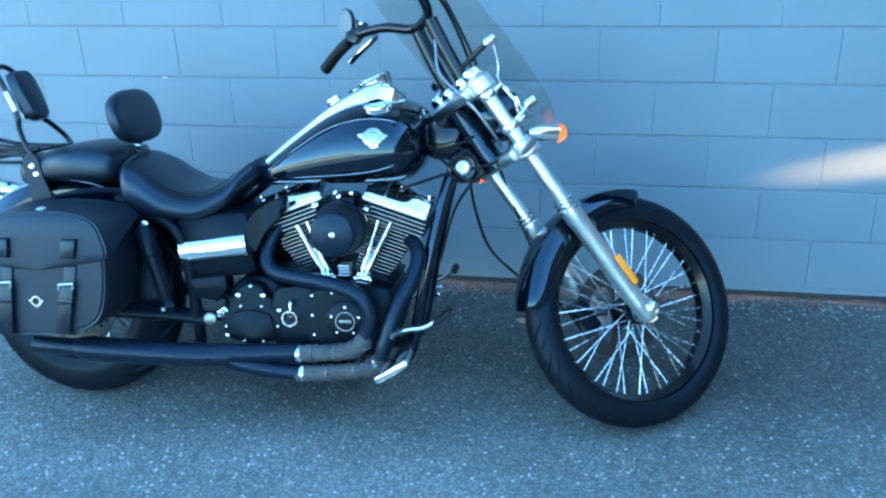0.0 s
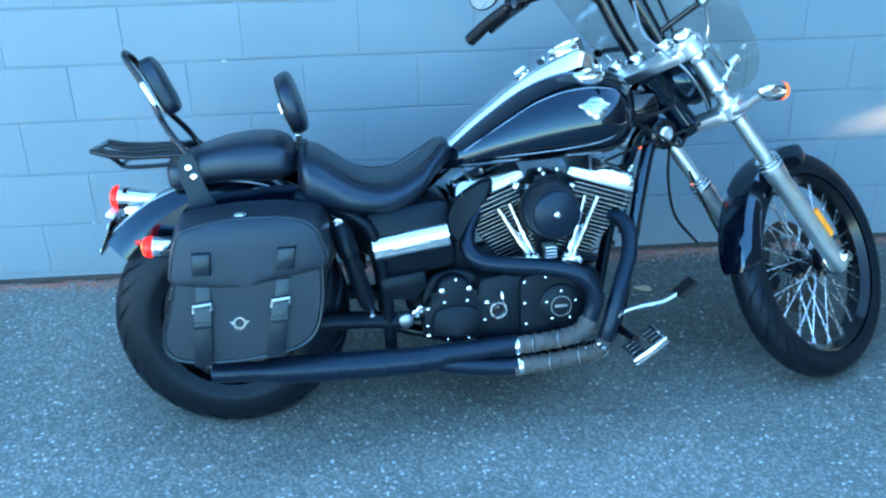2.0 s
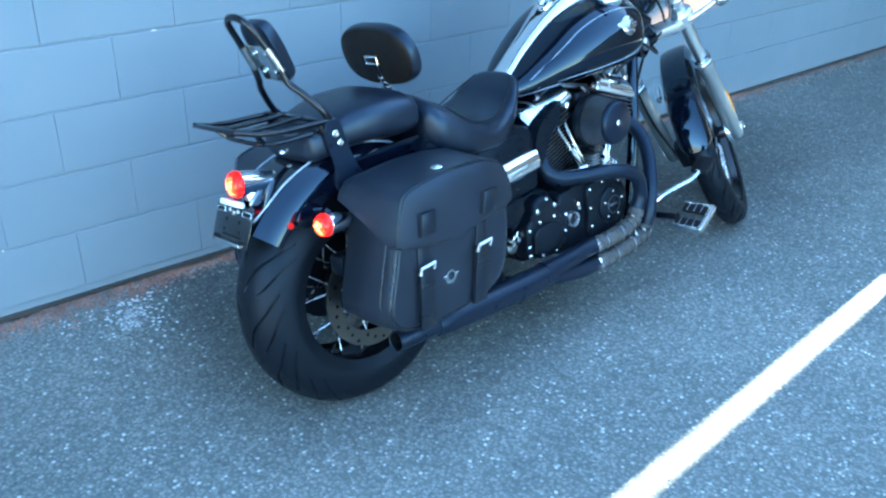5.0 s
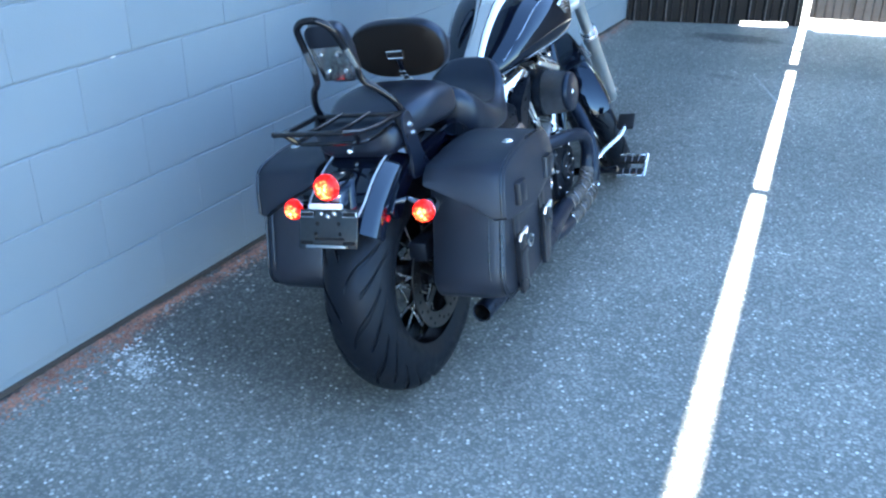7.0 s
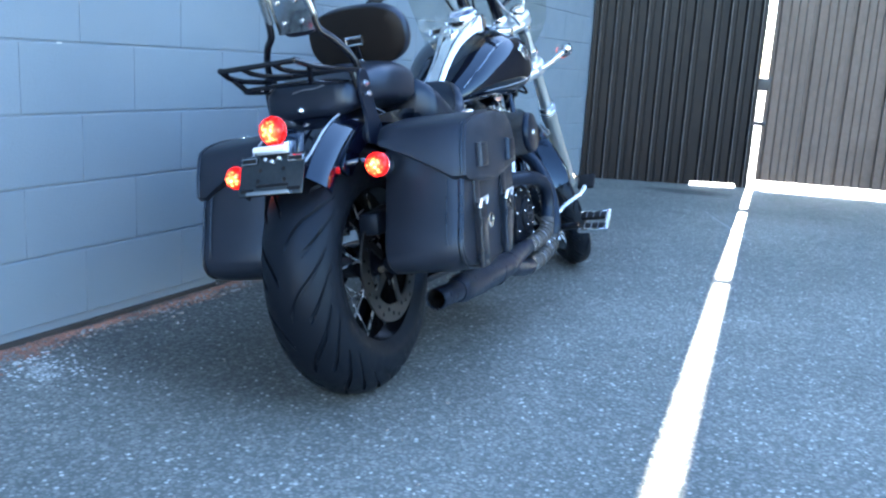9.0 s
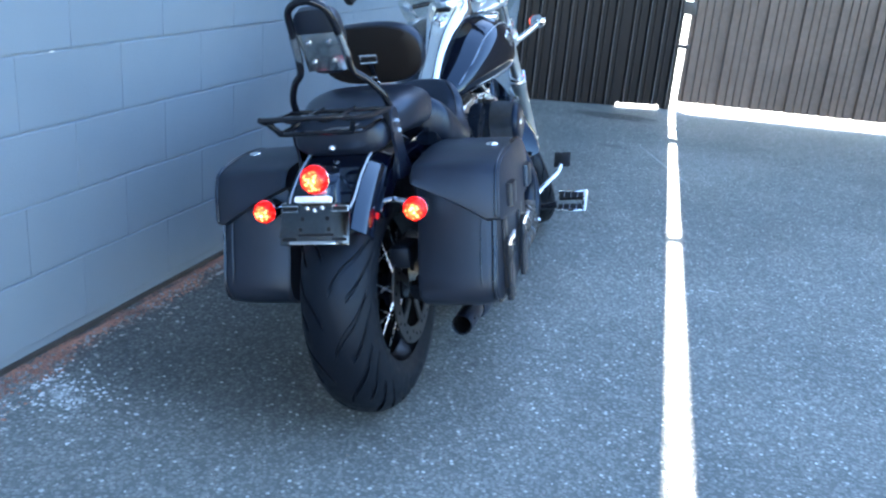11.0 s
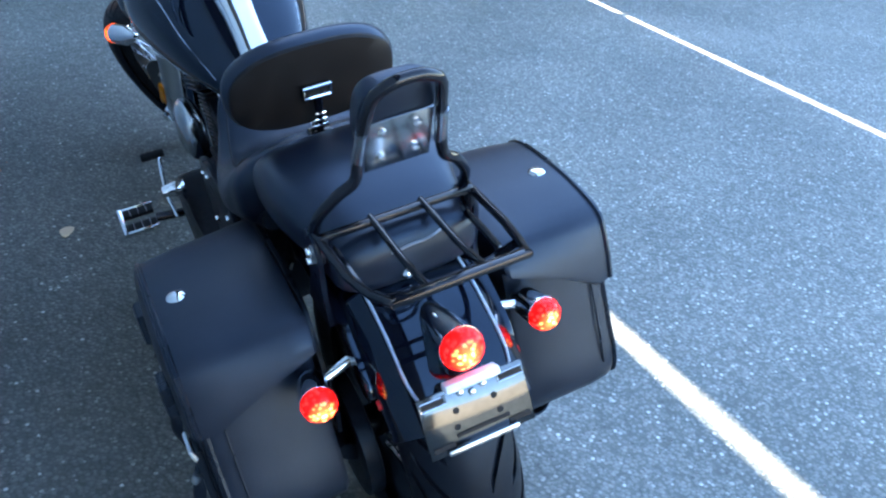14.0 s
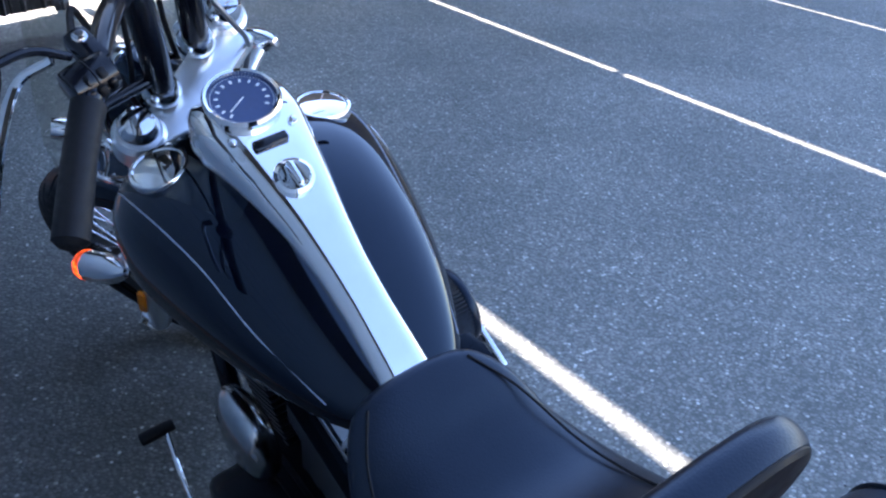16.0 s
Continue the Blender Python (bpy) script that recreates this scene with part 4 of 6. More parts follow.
for i in range(NU):
    sc.faces.new((front_v[0][i], back_v[0][i], back_v[0][i + 1], front_v[0][i + 1]))
    sc.faces.new((front_v[NV][i], front_v[NV][i + 1], back_v[NV][i + 1], back_v[NV][i]))
for j in range(NV):
    sc.faces.new((front_v[j][0], front_v[j + 1][0], back_v[j + 1][0], back_v[j][0]))
    sc.faces.new((front_v[j][NU], back_v[j][NU], back_v[j + 1][NU], front_v[j + 1][NU]))
screen = part("windscreen", turned(sc), CLEAR, bike, "clear plastic windscreen on chrome brackets")
screen.visible_shadow = False
for s in (-1, 1):
    part("screen_bracket", turned(tube([(0.055, 0.058 * s, 0.488), (0.082, 0.13 * s, 0.496), (0.105, 0.19 * s, 0.50)], 0.0085, 10)), BAR_BLACK, screen)
    part("screen_clip", turned(lathe([(0.0, -0.02), (0.014, -0.02), (0.016, 0.0), (0.014, 0.014), (0, 0.016)], to_axis((0.11, 0.20 * s, 0.502), (0.8, 0.4 * s, 0)), 14)), CHROME, screen)
    part("screen_clip", turned(lathe([(0.0, -0.02), (0.014, -0.02), (0.016, 0.0), (0.014, 0.014), (0, 0.016)], to_axis((0.13, 0.155 * s, 0.30), (0.8, 0.4 * s, 0)), 14)), CHROME, screen)
    part("screen_bracket", turned(tube([(0.06, 0.13 * s, 0.28), (0.09, 0.15 * s, 0.29), (0.13, 0.155 * s, 0.30)], 0.007, 10)), CHROME, screen)
    part("screen_rod", turned(tube([(0.122, 0.195 * s, 0.50), (0.104, 0.172 * s, 0.435), (0.088, 0.152 * s, 0.395), (0.098, 0.15 * s, 0.30), (0.118, 0.152 * s, 0.268)], 0.0042, 8, 4)), CHROME, screen, "bent chrome screen rod")
    for z in (0.385, 0.275):
        clamp = part("screen_clamp", turned(lathe([(0.0222, z - 0.011), (0.0285, z - 0.011), (0.03, z - 0.006), (0.03, z + 0.006), (0.0285, z + 0.011), (0.0222, z + 0.011)], Matrix.Translation((0.045, 0.125 * s, 0)), 20, closed=True)), CHROME, screen, "chrome clamp round the fork tube")
        part("clamp_lug", box((0.083, 0.14 * s, z), (0.028, 0.016, 0.015), 0.004, FORK), CHROME, clamp)

# tank
TANK = [(0.60, 0.05, 0.695, 0.735, 0.715), (0.66, 0.098, 0.698, 0.785, 0.735), (0.74, 0.138, 0.704, 0.846, 0.765), (0.83, 0.168, 0.708, 0.908, 0.79), (0.92, 0.190, 0.711, 0.948, 0.81),
        (1.0, 0.202, 0.714, 0.958, 0.822), (1.07, 0.195, 0.722, 0.948, 0.828), (1.115, 0.155, 0.755, 0.925, 0.838), (1.135, 0.10, 0.80, 0.89, 0.848)]
tank = part("fuel_tank", hull(TANK, 2.5, 2.8), GLOSS, bike, "glossy black teardrop fuel tank")


def tank_side(x, z):
    """How far out the tank's skin lies at x and z."""
    _, w, lo, hi, mid = (float(np.interp(x, [r[0] for r in TANK], [r[k] for r in TANK])) for k in range(5))
    p, h = (2.5, hi - mid) if z > mid else (2.8, mid - lo)
    return w * max(0.0, 1 - min(1.0, abs(z - mid) / h) ** p) ** (1 / p)


DASH = [(0.60, 0.030, 0.744), (0.635, 0.028, 0.777), (0.70, 0.026, 0.831), (0.75, 0.028, 0.869), (0.80, 0.034, 0.908), (0.85, 0.044, 0.942), (0.90, 0.054, 0.970), (0.95, 0.064, 0.994), (0.99, 0.064, 1.007), (1.03, 0.054, 0.995), (1.06, 0.04, 0.968)]
dash_rings = []
cols = list(zip(*DASH))
for i in range(43):
    x = 0.60 + (1.06 - 0.60) * i / 42
    w, z = float(np.interp(x, cols[0], cols[1])), float(np.interp(x, cols[0], cols[2]))
    dash_rings.append([(x, -w - 0.013, z - 0.045), (x, -w - 0.006, z - 0.010), (x, -w * 0.96, z + 0.001), (x, -w * 0.5, z + 0.0028), (x, 0, z + 0.003), (x, w * 0.5, z + 0.0028), (x, w * 0.96, z + 0.001), (x, w + 0.006, z - 0.010), (x, w + 0.013, z - 0.045)])
dash = part("tank_console", loft(dash_rings), CHROME, bike, "chrome tank console with a speedometer", 50)
sp = Matrix.Translation((0.972, 0, 1.0)) @ Matrix.Rotation(radians(-24), 4, "Y")
part("speedometer", turned(lathe([(0.048, -0.02), (0.05, 0.004), (0.052, 0.014), (0.049, 0.019), (0.0455, 0.017), (0.0445, 0.010), (0, 0.010)], None, 40), sp), CHROME, dash, "round blue-faced speedometer in a chrome rim")
face = bmesh.new()
lathe([(0.044, 0.0105), (0.044, 0.0112), (0, 0.0112)], sp, 40, face)
part("dial", face, DIAL, dash, "dark blue dial")
ticks = bmesh.new()
for k in range(13):
    a = radians(-130 + 260 * k / 12)
    box((0, 0, 0.0118), (0.0055, 0.0032, 0.0006), 0, sp @ Matrix.Rotation(a, 4, "Z") @ Matrix.Translation((0.033, 0, 0)), 1, ticks)
for k in range(49):
    a = radians(-130 + 260 * k / 48)
    box((0, 0, 0.0118), (0.0025, 0.0006, 0.0006), 0, sp @ Matrix.Rotation(a, 4, "Z") @ Matrix.Translation((0.041, 0, 0)), 1, ticks)
box((0.012, 0.0, 0.0122), (0.03, 0.0016, 0.0008), 0, sp @ Matrix.Rotation(radians(122), 4, "Z"), 1, ticks)
part("dial_marks", ticks, PALE, dash, "pale dial marks and needle")
ig = Matrix.Translation((0.845, 0, 0.945)) @ Matrix.Rotation(radians(-34), 4, "Y")
part("ignition_switch", lathe([(0.026, -0.006), (0.026, 0.003), (0.021, 0.006), (0.017, 0.003), (0.0, 0.003)], ig, 28), CHROME, dash)
part("ignition_lever", box((0.0, 0, 0.010), (0.036, 0.011, 0.014), 0.005, ig), CHROME, dash)
part("warning_light_bar", box((0, 0, 0), (0.013, 0.048, 0.008), 0.003, Matrix.Translation((0.898, 0, 0.976)) @ Matrix.Rotation(radians(-27), 4, "Y")), BAR_BLACK, dash)
for s in (-1, 1):
    part("console_screw", dome((0.918, 0.043 * s, 0.982), (-0.4, 0, 1), 0.006, 0.005), CHROME, dash)
    capm = to_axis((1.0, 0.122 * s, 0.941), (-0.16, 0.16 * s, 1))
    part("filler_cap", lathe([(0.04, -0.014), (0.041, -0.004), (0.042, 0.003), (0.040, 0.007), (0.036, 0.0075), (0.034, 0.006), (0.02, 0.009), (0, 0.010)], capm, 32), CHROME, tank, "chrome filler cap")
    if s < 0:
        bx, bz = 0.998, 0.861
        out = rounded([(-0.046, 0.008), (-0.028, 0.014), (-0.012, 0.026), (0.012, 0.026), (0.026, 0.014), (0.042, 0.006), (0.03, -0.006), (0.02, -0.022), (0.0, -0.03), (-0.02, -0.022), (-0.03, -0.008)], 3)
        rows = [[(bx + x * k, s * (tank_side(bx + x * k, bz + z * k) + d), bz + z * k) for x, z in out] for k, d in ((1.0, -0.004), (1.0, 0.002), (0.94, 0.0035), (0.6, 0.004), (0.2, 0.0045))]
        badge = part("tank_badge", loft(rows), PAD_PLATE, tank, "pale winged metal badge")
        for x0, x1, z0 in ((-0.034, -0.012, 0.004), (-0.03, -0.012, -0.004), (0.012, 0.034, 0.004), (0.012, 0.03, -0.004), (-0.014, 0.014, 0.014), (-0.014, 0.014, -0.014)):
            part("badge_line", tube([(bx + x, s * (tank_side(bx + x, bz + z0) + 0.0042), bz + z0) for x in (x0, (x0 + x1) / 2, x1)], 0.0016, 5, 3), FIN, badge)
    for line in ([(0.68, 0.728), (0.78, 0.74), (0.9, 0.752), (1.0, 0.768), (1.06, 0.79), (1.09, 0.828)], [(0.66, 0.752), (0.70, 0.782), (0.76, 0.822), (0.84, 0.872), (0.92, 0.902), (1.0, 0.911), (1.06, 0.90), (1.09, 0.873)]):
        part("pinstripe", tube([(x, s * (tank_side(x, z) + 0.0005), z) for x, z in line], 0.0012, 5, 5), STRIPE, tank)

# seats
seat = part("driver_seat", hull([(0.632, 0.05, 0.725, 0.765, 0.745), (0.612, 0.09, 0.715, 0.782, 0.745), (0.575, 0.12, 0.685, 0.758, 0.72), (0.53, 0.142, 0.63, 0.722, 0.668), (0.46, 0.17, 0.602, 0.695, 0.64), (0.39, 0.182, 0.6, 0.703, 0.645),
                                 (0.33, 0.184, 0.605, 0.737, 0.66), (0.28, 0.178, 0.61, 0.774, 0.69), (0.235, 0.168, 0.625, 0.792, 0.71), (0.212, 0.13, 0.66, 0.778, 0.73)], 2.6, 3.2), SEAT, bike, "black stitched vinyl driver seat with a deep bucket")
pillion = part("pillion_seat", hull([(0.208, 0.10, 0.73, 0.785, 0.755), (0.188, 0.142, 0.715, 0.81, 0.76), (0.14, 0.15, 0.705, 0.826, 0.763), (0.05, 0.147, 0.71, 0.824, 0.765), (-0.02, 0.13, 0.705, 0.808, 0.757), (-0.075, 0.119, 0.695, 0.79, 0.742), (-0.104, 0.114, 0.692, 0.784, 0.737), (-0.119, 0.104, 0.698, 0.777, 0.737), (-0.127, 0.08, 0.712, 0.762, 0.737)], 3.4, 3.4), SEAT, bike, "black padded pillion seat")
part("seat_emblem", tube([(-0.122, -0.06, 0.769), (-0.1275, -0.03, 0.762), (-0.129, 0.0, 0.762), (-0.1275, 0.03, 0.757)], 0.0022, 6, 3, flat=0.6), FIN, pillion, "thin bright line on the seat's rear")
part("seat_knob", dome((-0.126, 0.012, 0.715), (-1, 0, 0.2), 0.009, 0.012), CHROME, pillion, "chrome seat knob")
for s in (-1, 1):
    part("seam", tube([(0.6, 0.07 * s, 0.772), (0.55, 0.105 * s, 0.734), (0.47, 0.13 * s, 0.690), (0.38, 0.142 * s, 0.695), (0.3, 0.135 * s, 0.744), (0.258, 0.12 * s, 0.77)], 0.0018, 6), GRIP, seat)
    part("seat_bolt", bolt((0.306, 0.19 * s, 0.6), (0, s, 0), 0.01, 0.012), CHROME, bike)

# driver backrest: an oval pad on a chrome hinge
br = Matrix.Translation((0.212, 0.012, 0.902)) @ Matrix.Rotation(radians(-16), 4, "Y")
ring_rows = []
for t, k in ((-0.034, 0.90), (-0.03, 0.96), (-0.018, 0.99), (0.0, 1.0), (0.014, 0.985), (0.024, 0.92), (0.03, 0.75), (0.034, 0.45), (0.036, 0.1)):
    ring_rows.append([br @ Vector((t * 0.62, 0.147 * k * math.copysign(abs(math.cos(a)) ** 0.72, math.cos(a)), 0.083 * k * math.copysign(abs(math.sin(a)) ** 0.8, math.sin(a)))) for a in (2 * math.pi * q / 48 for q in range(48))])
rest = part("driver_backrest", loft(ring_rows), SEAT, bike, "oval black padded driver backrest")
back_rows = [[br @ Vector((t, 0.147 * k * math.copysign(abs(math.cos(a)) ** 0.72, math.cos(a)), 0.083 * k * math.copysign(abs(math.sin(a)) ** 0.8, math.sin(a)))) for a in (2 * math.pi * q / 48 for q in range(48))] for t, k in ((-0.014, 0.95), (-0.021, 0.95), (-0.0245, 0.92), (-0.027, 0.7), (-0.0285, 0.2))]
part("pad_back", loft(back_rows), PAD_BACK, rest, "dark brown-black moulded back shell")
buckle = part("hinge_frame", tube([br @ Vector((-0.037, y, z)) for y, z in ((-0.023, -0.014), (0.023, -0.014), (0.023, 0.006), (-0.023, 0.006), (-0.023, -0.014), (-0.017, -0.014))], 0.0036, 8, smooth=False), CHROME, rest, "chrome rectangular hinge frame")
part("hinge_backing", box((-0.0315, 0.0, -0.004), (0.008, 0.048, 0.02), 0.002, br), GRIP, buckle)
part("hinge_post", tube([(0.186, 0.010, 0.878), (0.203, 0.009, 0.84), (0.222, 0.008, 0.80)], 0.0075, 10), BAR_BLACK, rest, "slim black post")
for k, wide in ((0.5, 0.020), (0.68, 0.025), (0.86, 0.03)):
    part("hinge_leaf", box((0.188 + 0.033 * k, 0.009, 0.876 - 0.074 * k), (0.018, wide, 0.0065), 0.0025), CHROME, rest)
part("hinge_foot", box((0.226, 0.008, 0.792), (0.034, 0.044, 0.014), 0.006), BAR_BLACK, rest)

# sissy bar with its pad
sissy = part("sissy_bar", tube([(-0.055, -0.12, 0.775), (-0.085, -0.116, 0.825), (-0.115, -0.09, 0.868), (-0.13, -0.066, 0.892), (-0.145, -0.06, 0.935), (-0.17, -0.054, 0.985), (-0.195, -0.046, 1.03), (-0.206, -0.024, 1.048), (-0.208, 0.0, 1.052), (-0.206, 0.024, 1.048), (-0.195, 0.046, 1.03), (-0.17, 0.054, 0.985),
                               (-0.145, 0.06, 0.935), (-0.13, 0.066, 0.892), (-0.115, 0.09, 0.868), (-0.085, 0.116, 0.825), (-0.055, 0.12, 0.775)], 0.0085, 10, 6), BAR_BLACK, bike, "black tubular sissy bar")
for s in (-1, 1):
    part("chrome_sleeve", tube([(-0.1375, -0.0605 * s, 0.92), (-0.15, -0.0585 * s, 0.945), (-0.166, -0.0553 * s, 0.977)], 0.0096, 10, 3), PAD_PLATE, sissy, "polished sleeve on the bar")
pm = Matrix.Translation((-0.127, 0.0, 0.965)) @ Matrix.Rotation(radians(-24), 4, "Y")
pad_rows = []
for t, k in ((-0.018, 0.9), (-0.013, 1.0), (0.006, 1.0), (0.015, 0.94), (0.020, 0.75), (0.022, 0.3)):
    pad_rows.append([pm @ Vector((t, (0.056 * k - 0.006 * (z0 < 0)) * math.copysign(abs(math.cos(a)) ** 0.5, math.cos(a)), 0.08 * k * math.copysign(abs(z0) ** 0.5, z0))) for a, z0 in ((2 * math.pi * q / 40, math.sin(2 * math.pi * q / 40)) for q in range(40))])
part("pad", loft(pad_rows), SEAT, sissy, "small black backrest pad")
part("pad_plate", box((-0.022, 0, -0.02), (0.004, 0.096, 0.095), 0.001, pm), PAD_PLATE, sissy, "grey pad plate with chrome bolts")
for y, z in ((-0.025, 0.025), (0.025, 0.025), (-0.025, -0.025), (0.025, -0.025)):
    part("plate_bolt", dome(pm @ Vector((-0.0245, y, z - 0.018)), pm.to_3x3() @ Vector((-1, 0, 0)), 0.0065, 0.006), CHROME, sissy)
for s in (-1, 1):
    y = 0.126 * s
    plate = rounded([(-0.085, 0.79), (-0.045, 0.79), (-0.03, 0.72), (0.0, 0.655), (0.02, 0.625), (-0.075, 0.625), (-0.072, 0.68), (-0.09, 0.74)], 3)
    part("side_plate", prism(plate, y - 0.004, y + 0.004, 0.0015, 1), MATT, sissy, "black mounting plate")
    part("plate_bolt", bolt((-0.063, y + 0.004 * s, 0.762), (0, s, 0), 0.0065, 0.007), CHROME, sissy)
    part("plate_bolt", bolt((-0.052, y + 0.004 * s, 0.738), (0, s, 0), 0.006, 0.006), CHROME, sissy)

# luggage rack
rack = part("luggage_rack", box((-0.305, 0, 0.826), (0.017, 0.20, 0.011), 0.004), BAR_BLACK, bike, "black luggage rack of bars and flat crosspieces")
part("rack_crossbar", box((-0.098, 0, 0.81), (0.014, 0.245, 0.011), 0.004), BAR_BLACK, rack)
for s in (-1, 1):
    part("rack_rail", tube([(-0.06, 0.121 * s, 0.806), (-0.2, 0.118 * s, 0.808), (-0.262, 0.108 * s, 0.814), (-0.31, 0.094 * s, 0.827)], 0.0068, 10, smooth=False), BAR_BLACK, rack)
    part("rack_bar", tube([(-0.09, 0.04 * s, 0.813), (-0.2, 0.04 * s, 0.81), (-0.27, 0.04 * s, 0.815), (-0.31, 0.04 * s, 0.827)], 0.0058, 10, 5), BAR_BLACK, rack)
part("rack_lower_loop", tube([(-0.08, -0.10, 0.782), (-0.19, -0.10, 0.780), (-0.235, -0.085, 0.782), (-0.245, 0.0, 0.783), (-0.235, 0.085, 0.782), (-0.19, 0.10, 0.780), (-0.08, 0.10, 0.782)], 0.0058, 8, 5), BAR_BLACK, rack)
for s in (-1, 1):
    part("rack_strut", tube([(-0.235, 0.085 * s, 0.782), (-0.26, 0.1 * s, 0.81)], 0.0065, 8), BAR_BLACK, rack)
    part("rack_strut", tube([(-0.1, 0.115 * s, 0.812), (-0.085, 0.118 * s, 0.765)], 0.008, 8), BAR_BLACK, rack)

rack.location = (0.004, 0, -0.012)

# rear mudguard, its struts, lamps and the bare plate
rf = part("rear_fender", fender((0, 0.324), 0.392, radians(38), radians(141), 0.112, 0.058, soft_end=False), GLOSS, bike, "glossy black rear mudguard with a pale pinstripe")
for s in (-1, 1):
    def on_fender(deg, y, lift=0.002):
        r = 0.392 + lift - 0.014 * (abs(y) / 0.112 / 1.18) ** 2.5
        return (r * math.cos(radians(deg)), y, 0.324 + r * math.sin(radians(deg)))
    part("pinstripe", tube([on_fender(a, 0.078 * s) for a in range(60, 131, 10)] + [on_fender(136, 0.066 * s), on_fender(138.5, 0.04 * s), on_fender(139, 0.003 * s)], 0.0025, 6, 3), STRIPE, rf)
    strut = rounded([(0.24, 0.66), (0.24, 0.695), (0.1, 0.695), (-0.06, 0.675), (-0.17, 0.615), (-0.2, 0.575), (-0.165, 0.555), (-0.12, 0.6), (-0.03, 0.64), (0.1, 0.655)], 4)
    # added plate that hides the bright ground between bag and fender
    part("gap_plate", prism(rounded([(0.0 if s < 0 else -0.07, 0.47 if s < 0 else 0.40), (-0.03, 0.60), (0.03, 0.645), (0.27, 0.64), (0.27, 0.46)], 3), 0.15 * s - 0.004, 0.15 * s + 0.004, 0.0015, 1), CASE, rf, "black plate added to darken the gap behind the bag")
    part("fender_strut", prism(strut, 0.116 * s - 0.006, 0.116 * s + 0.006, 0.003, 2), GLOSS, rf, "black fender strut")
    part("side_reflector", lathe([(0.008, 0), (0.008, 0.004), (0, 0.005)], Matrix.Translation((-0.215, 0.112 * s, 0.572)) @ Matrix.Rotation(radians(-90 * s), 4, "X"), 18), RED_OFF, rf, "small red side reflector")
    sg = bullet_signal((-0.165, 0.19 * s, 0.575), (-1, 0.1 * s, 0.1), RED_LIT, bike, 0.0275, 0.08, label="chrome bullet rear signal with lit red lens")
    part("stalk", tube([(-0.115, 0.12 * s, 0.585), (-0.12, 0.15 * s, 0.578), (-0.125, 0.185 * s, 0.572)], 0.009, 10), CHROME, sg)
tail = part("tail_lamp", lathe([(0.0, -0.15), (0.010, -0.148), (0.018, -0.13), (0.024, -0.09), (0.029, -0.045), (0.032, -0.005), (0.033, 0.0), (0.029, 0.001), (0, 0.001)], to_axis((-0.272, 0, 0.674), (-1, 0, 0.14)), 28), CHROME, bike, "chrome tail lamp with a lit red lens")
part("lens", lathe([(0.0325, 0.0015), (0.0325, 0.007), (0.0295, 0.015), (0.02, 0.021), (0.01, 0.024), (0, 0.025)], to_axis((-0.272, 0, 0.674), (-1, 0, 0.14)), 28), RED_LIT, tail)
part("lamp_foot", box((-0.235, 0, 0.632), (0.055, 0.042, 0.07), 0.012, Matrix()), CHROME, tail)
lpm = Matrix.Translation((-0.304, 0, 0.580)) @ Matrix.Rotation(radians(22.5), 4, "Y")
plate = part("plate_holder", box((0, 0, 0), (0.003, 0.165, 0.094), 0.001, lpm), PLATE, bike, "bare shiny metal plate holder without a plate")
part("plate_lamp", box((-0.012, 0, 0.053), (0.022, 0.084, 0.014), 0.004, lpm), PALE, plate, "white plate lamp")
part("plate_lip", box((-0.005, 0.002, -0.0425), (0.010, 0.112, 0.009), 0.002, lpm), PAD_PLATE, plate, "pale metal bar")
part("plate_slot", box((-0.002, -0.004, -0.024), (0.002, 0.084, 0.006), 0.0008, lpm, 1), GRIP, plate, "long dark slot")
for y, z in ((-0.060, 0.034), (0.060, 0.034), (-0.060, -0.034), (0.060, -0.034)):
    part("plate_slot", box((-0.002, y, z), (0.002, 0.034, 0.008), 0.0008, lpm, 1), GRIP, plate)
    if z > 0:
        part("slot_rim", tube([lpm @ Vector((-0.0032, y + dy, z + dz)) for dy, dz in ((-0.019, -0.006), (0.019, -0.006), (0.019, 0.006), (-0.019, 0.006), (-0.019, -0.006))], 0.0012, 6, smooth=False), CHROME, plate)
for y, z in ((-0.03, 0.012), (0.03, 0.012), (-0.034, -0.012), (0.034, -0.012)):
    part("plate_hole", lathe([(0.0048, 0.0), (0.0048, 0.0008), (0, 0.0008)], to_axis(lpm @ Vector((-0.0014, y, z)), lpm.to_3x3() @ Vector((-1, 0, 0))), 12), GRIP, plate)
for y, z in ((-0.018, 0.036), (0.018, 0.036), (0.0, 0.03)):
    part("plate_bolt", dome(lpm @ Vector((-0.002, y, z)), lpm.to_3x3() @ Vector((-1, 0, 0)), 0.0055, 0.005), CHROME, plate)
part("plate_bracket", box((-0.255, 0, 0.60), (0.06, 0.09, 0.03), 0.006), BAR_BLACK, plate)

# saddlebags
BAG_SIDE = [(-0.055, 0.640), (0.02, 0.656), (0.104, 0.66), (0.19, 0.654), (0.24, 0.632), (0.262, 0.59), (0.268, 0.52), (0.26, 0.43), (0.236, 0.36), (0.18, 0.322), (0.057, 0.304), (-0.06, 0.306), (-0.127, 0.326), (-0.144, 0.372), (-0.118, 0.46), (-0.092, 0.555), (-0.078, 0.61)]
LID_SIDE = [(-0.066, 0.65), (0.015, 0.668), (0.104, 0.672), (0.195, 0.666), (0.25, 0.642), (0.273, 0.597), (0.277, 0.54), (0.2, 0.524), (0.1, 0.509), (0.0, 0.508), (-0.1, 0.522), (-0.106, 0.555), (-0.09, 0.615)]
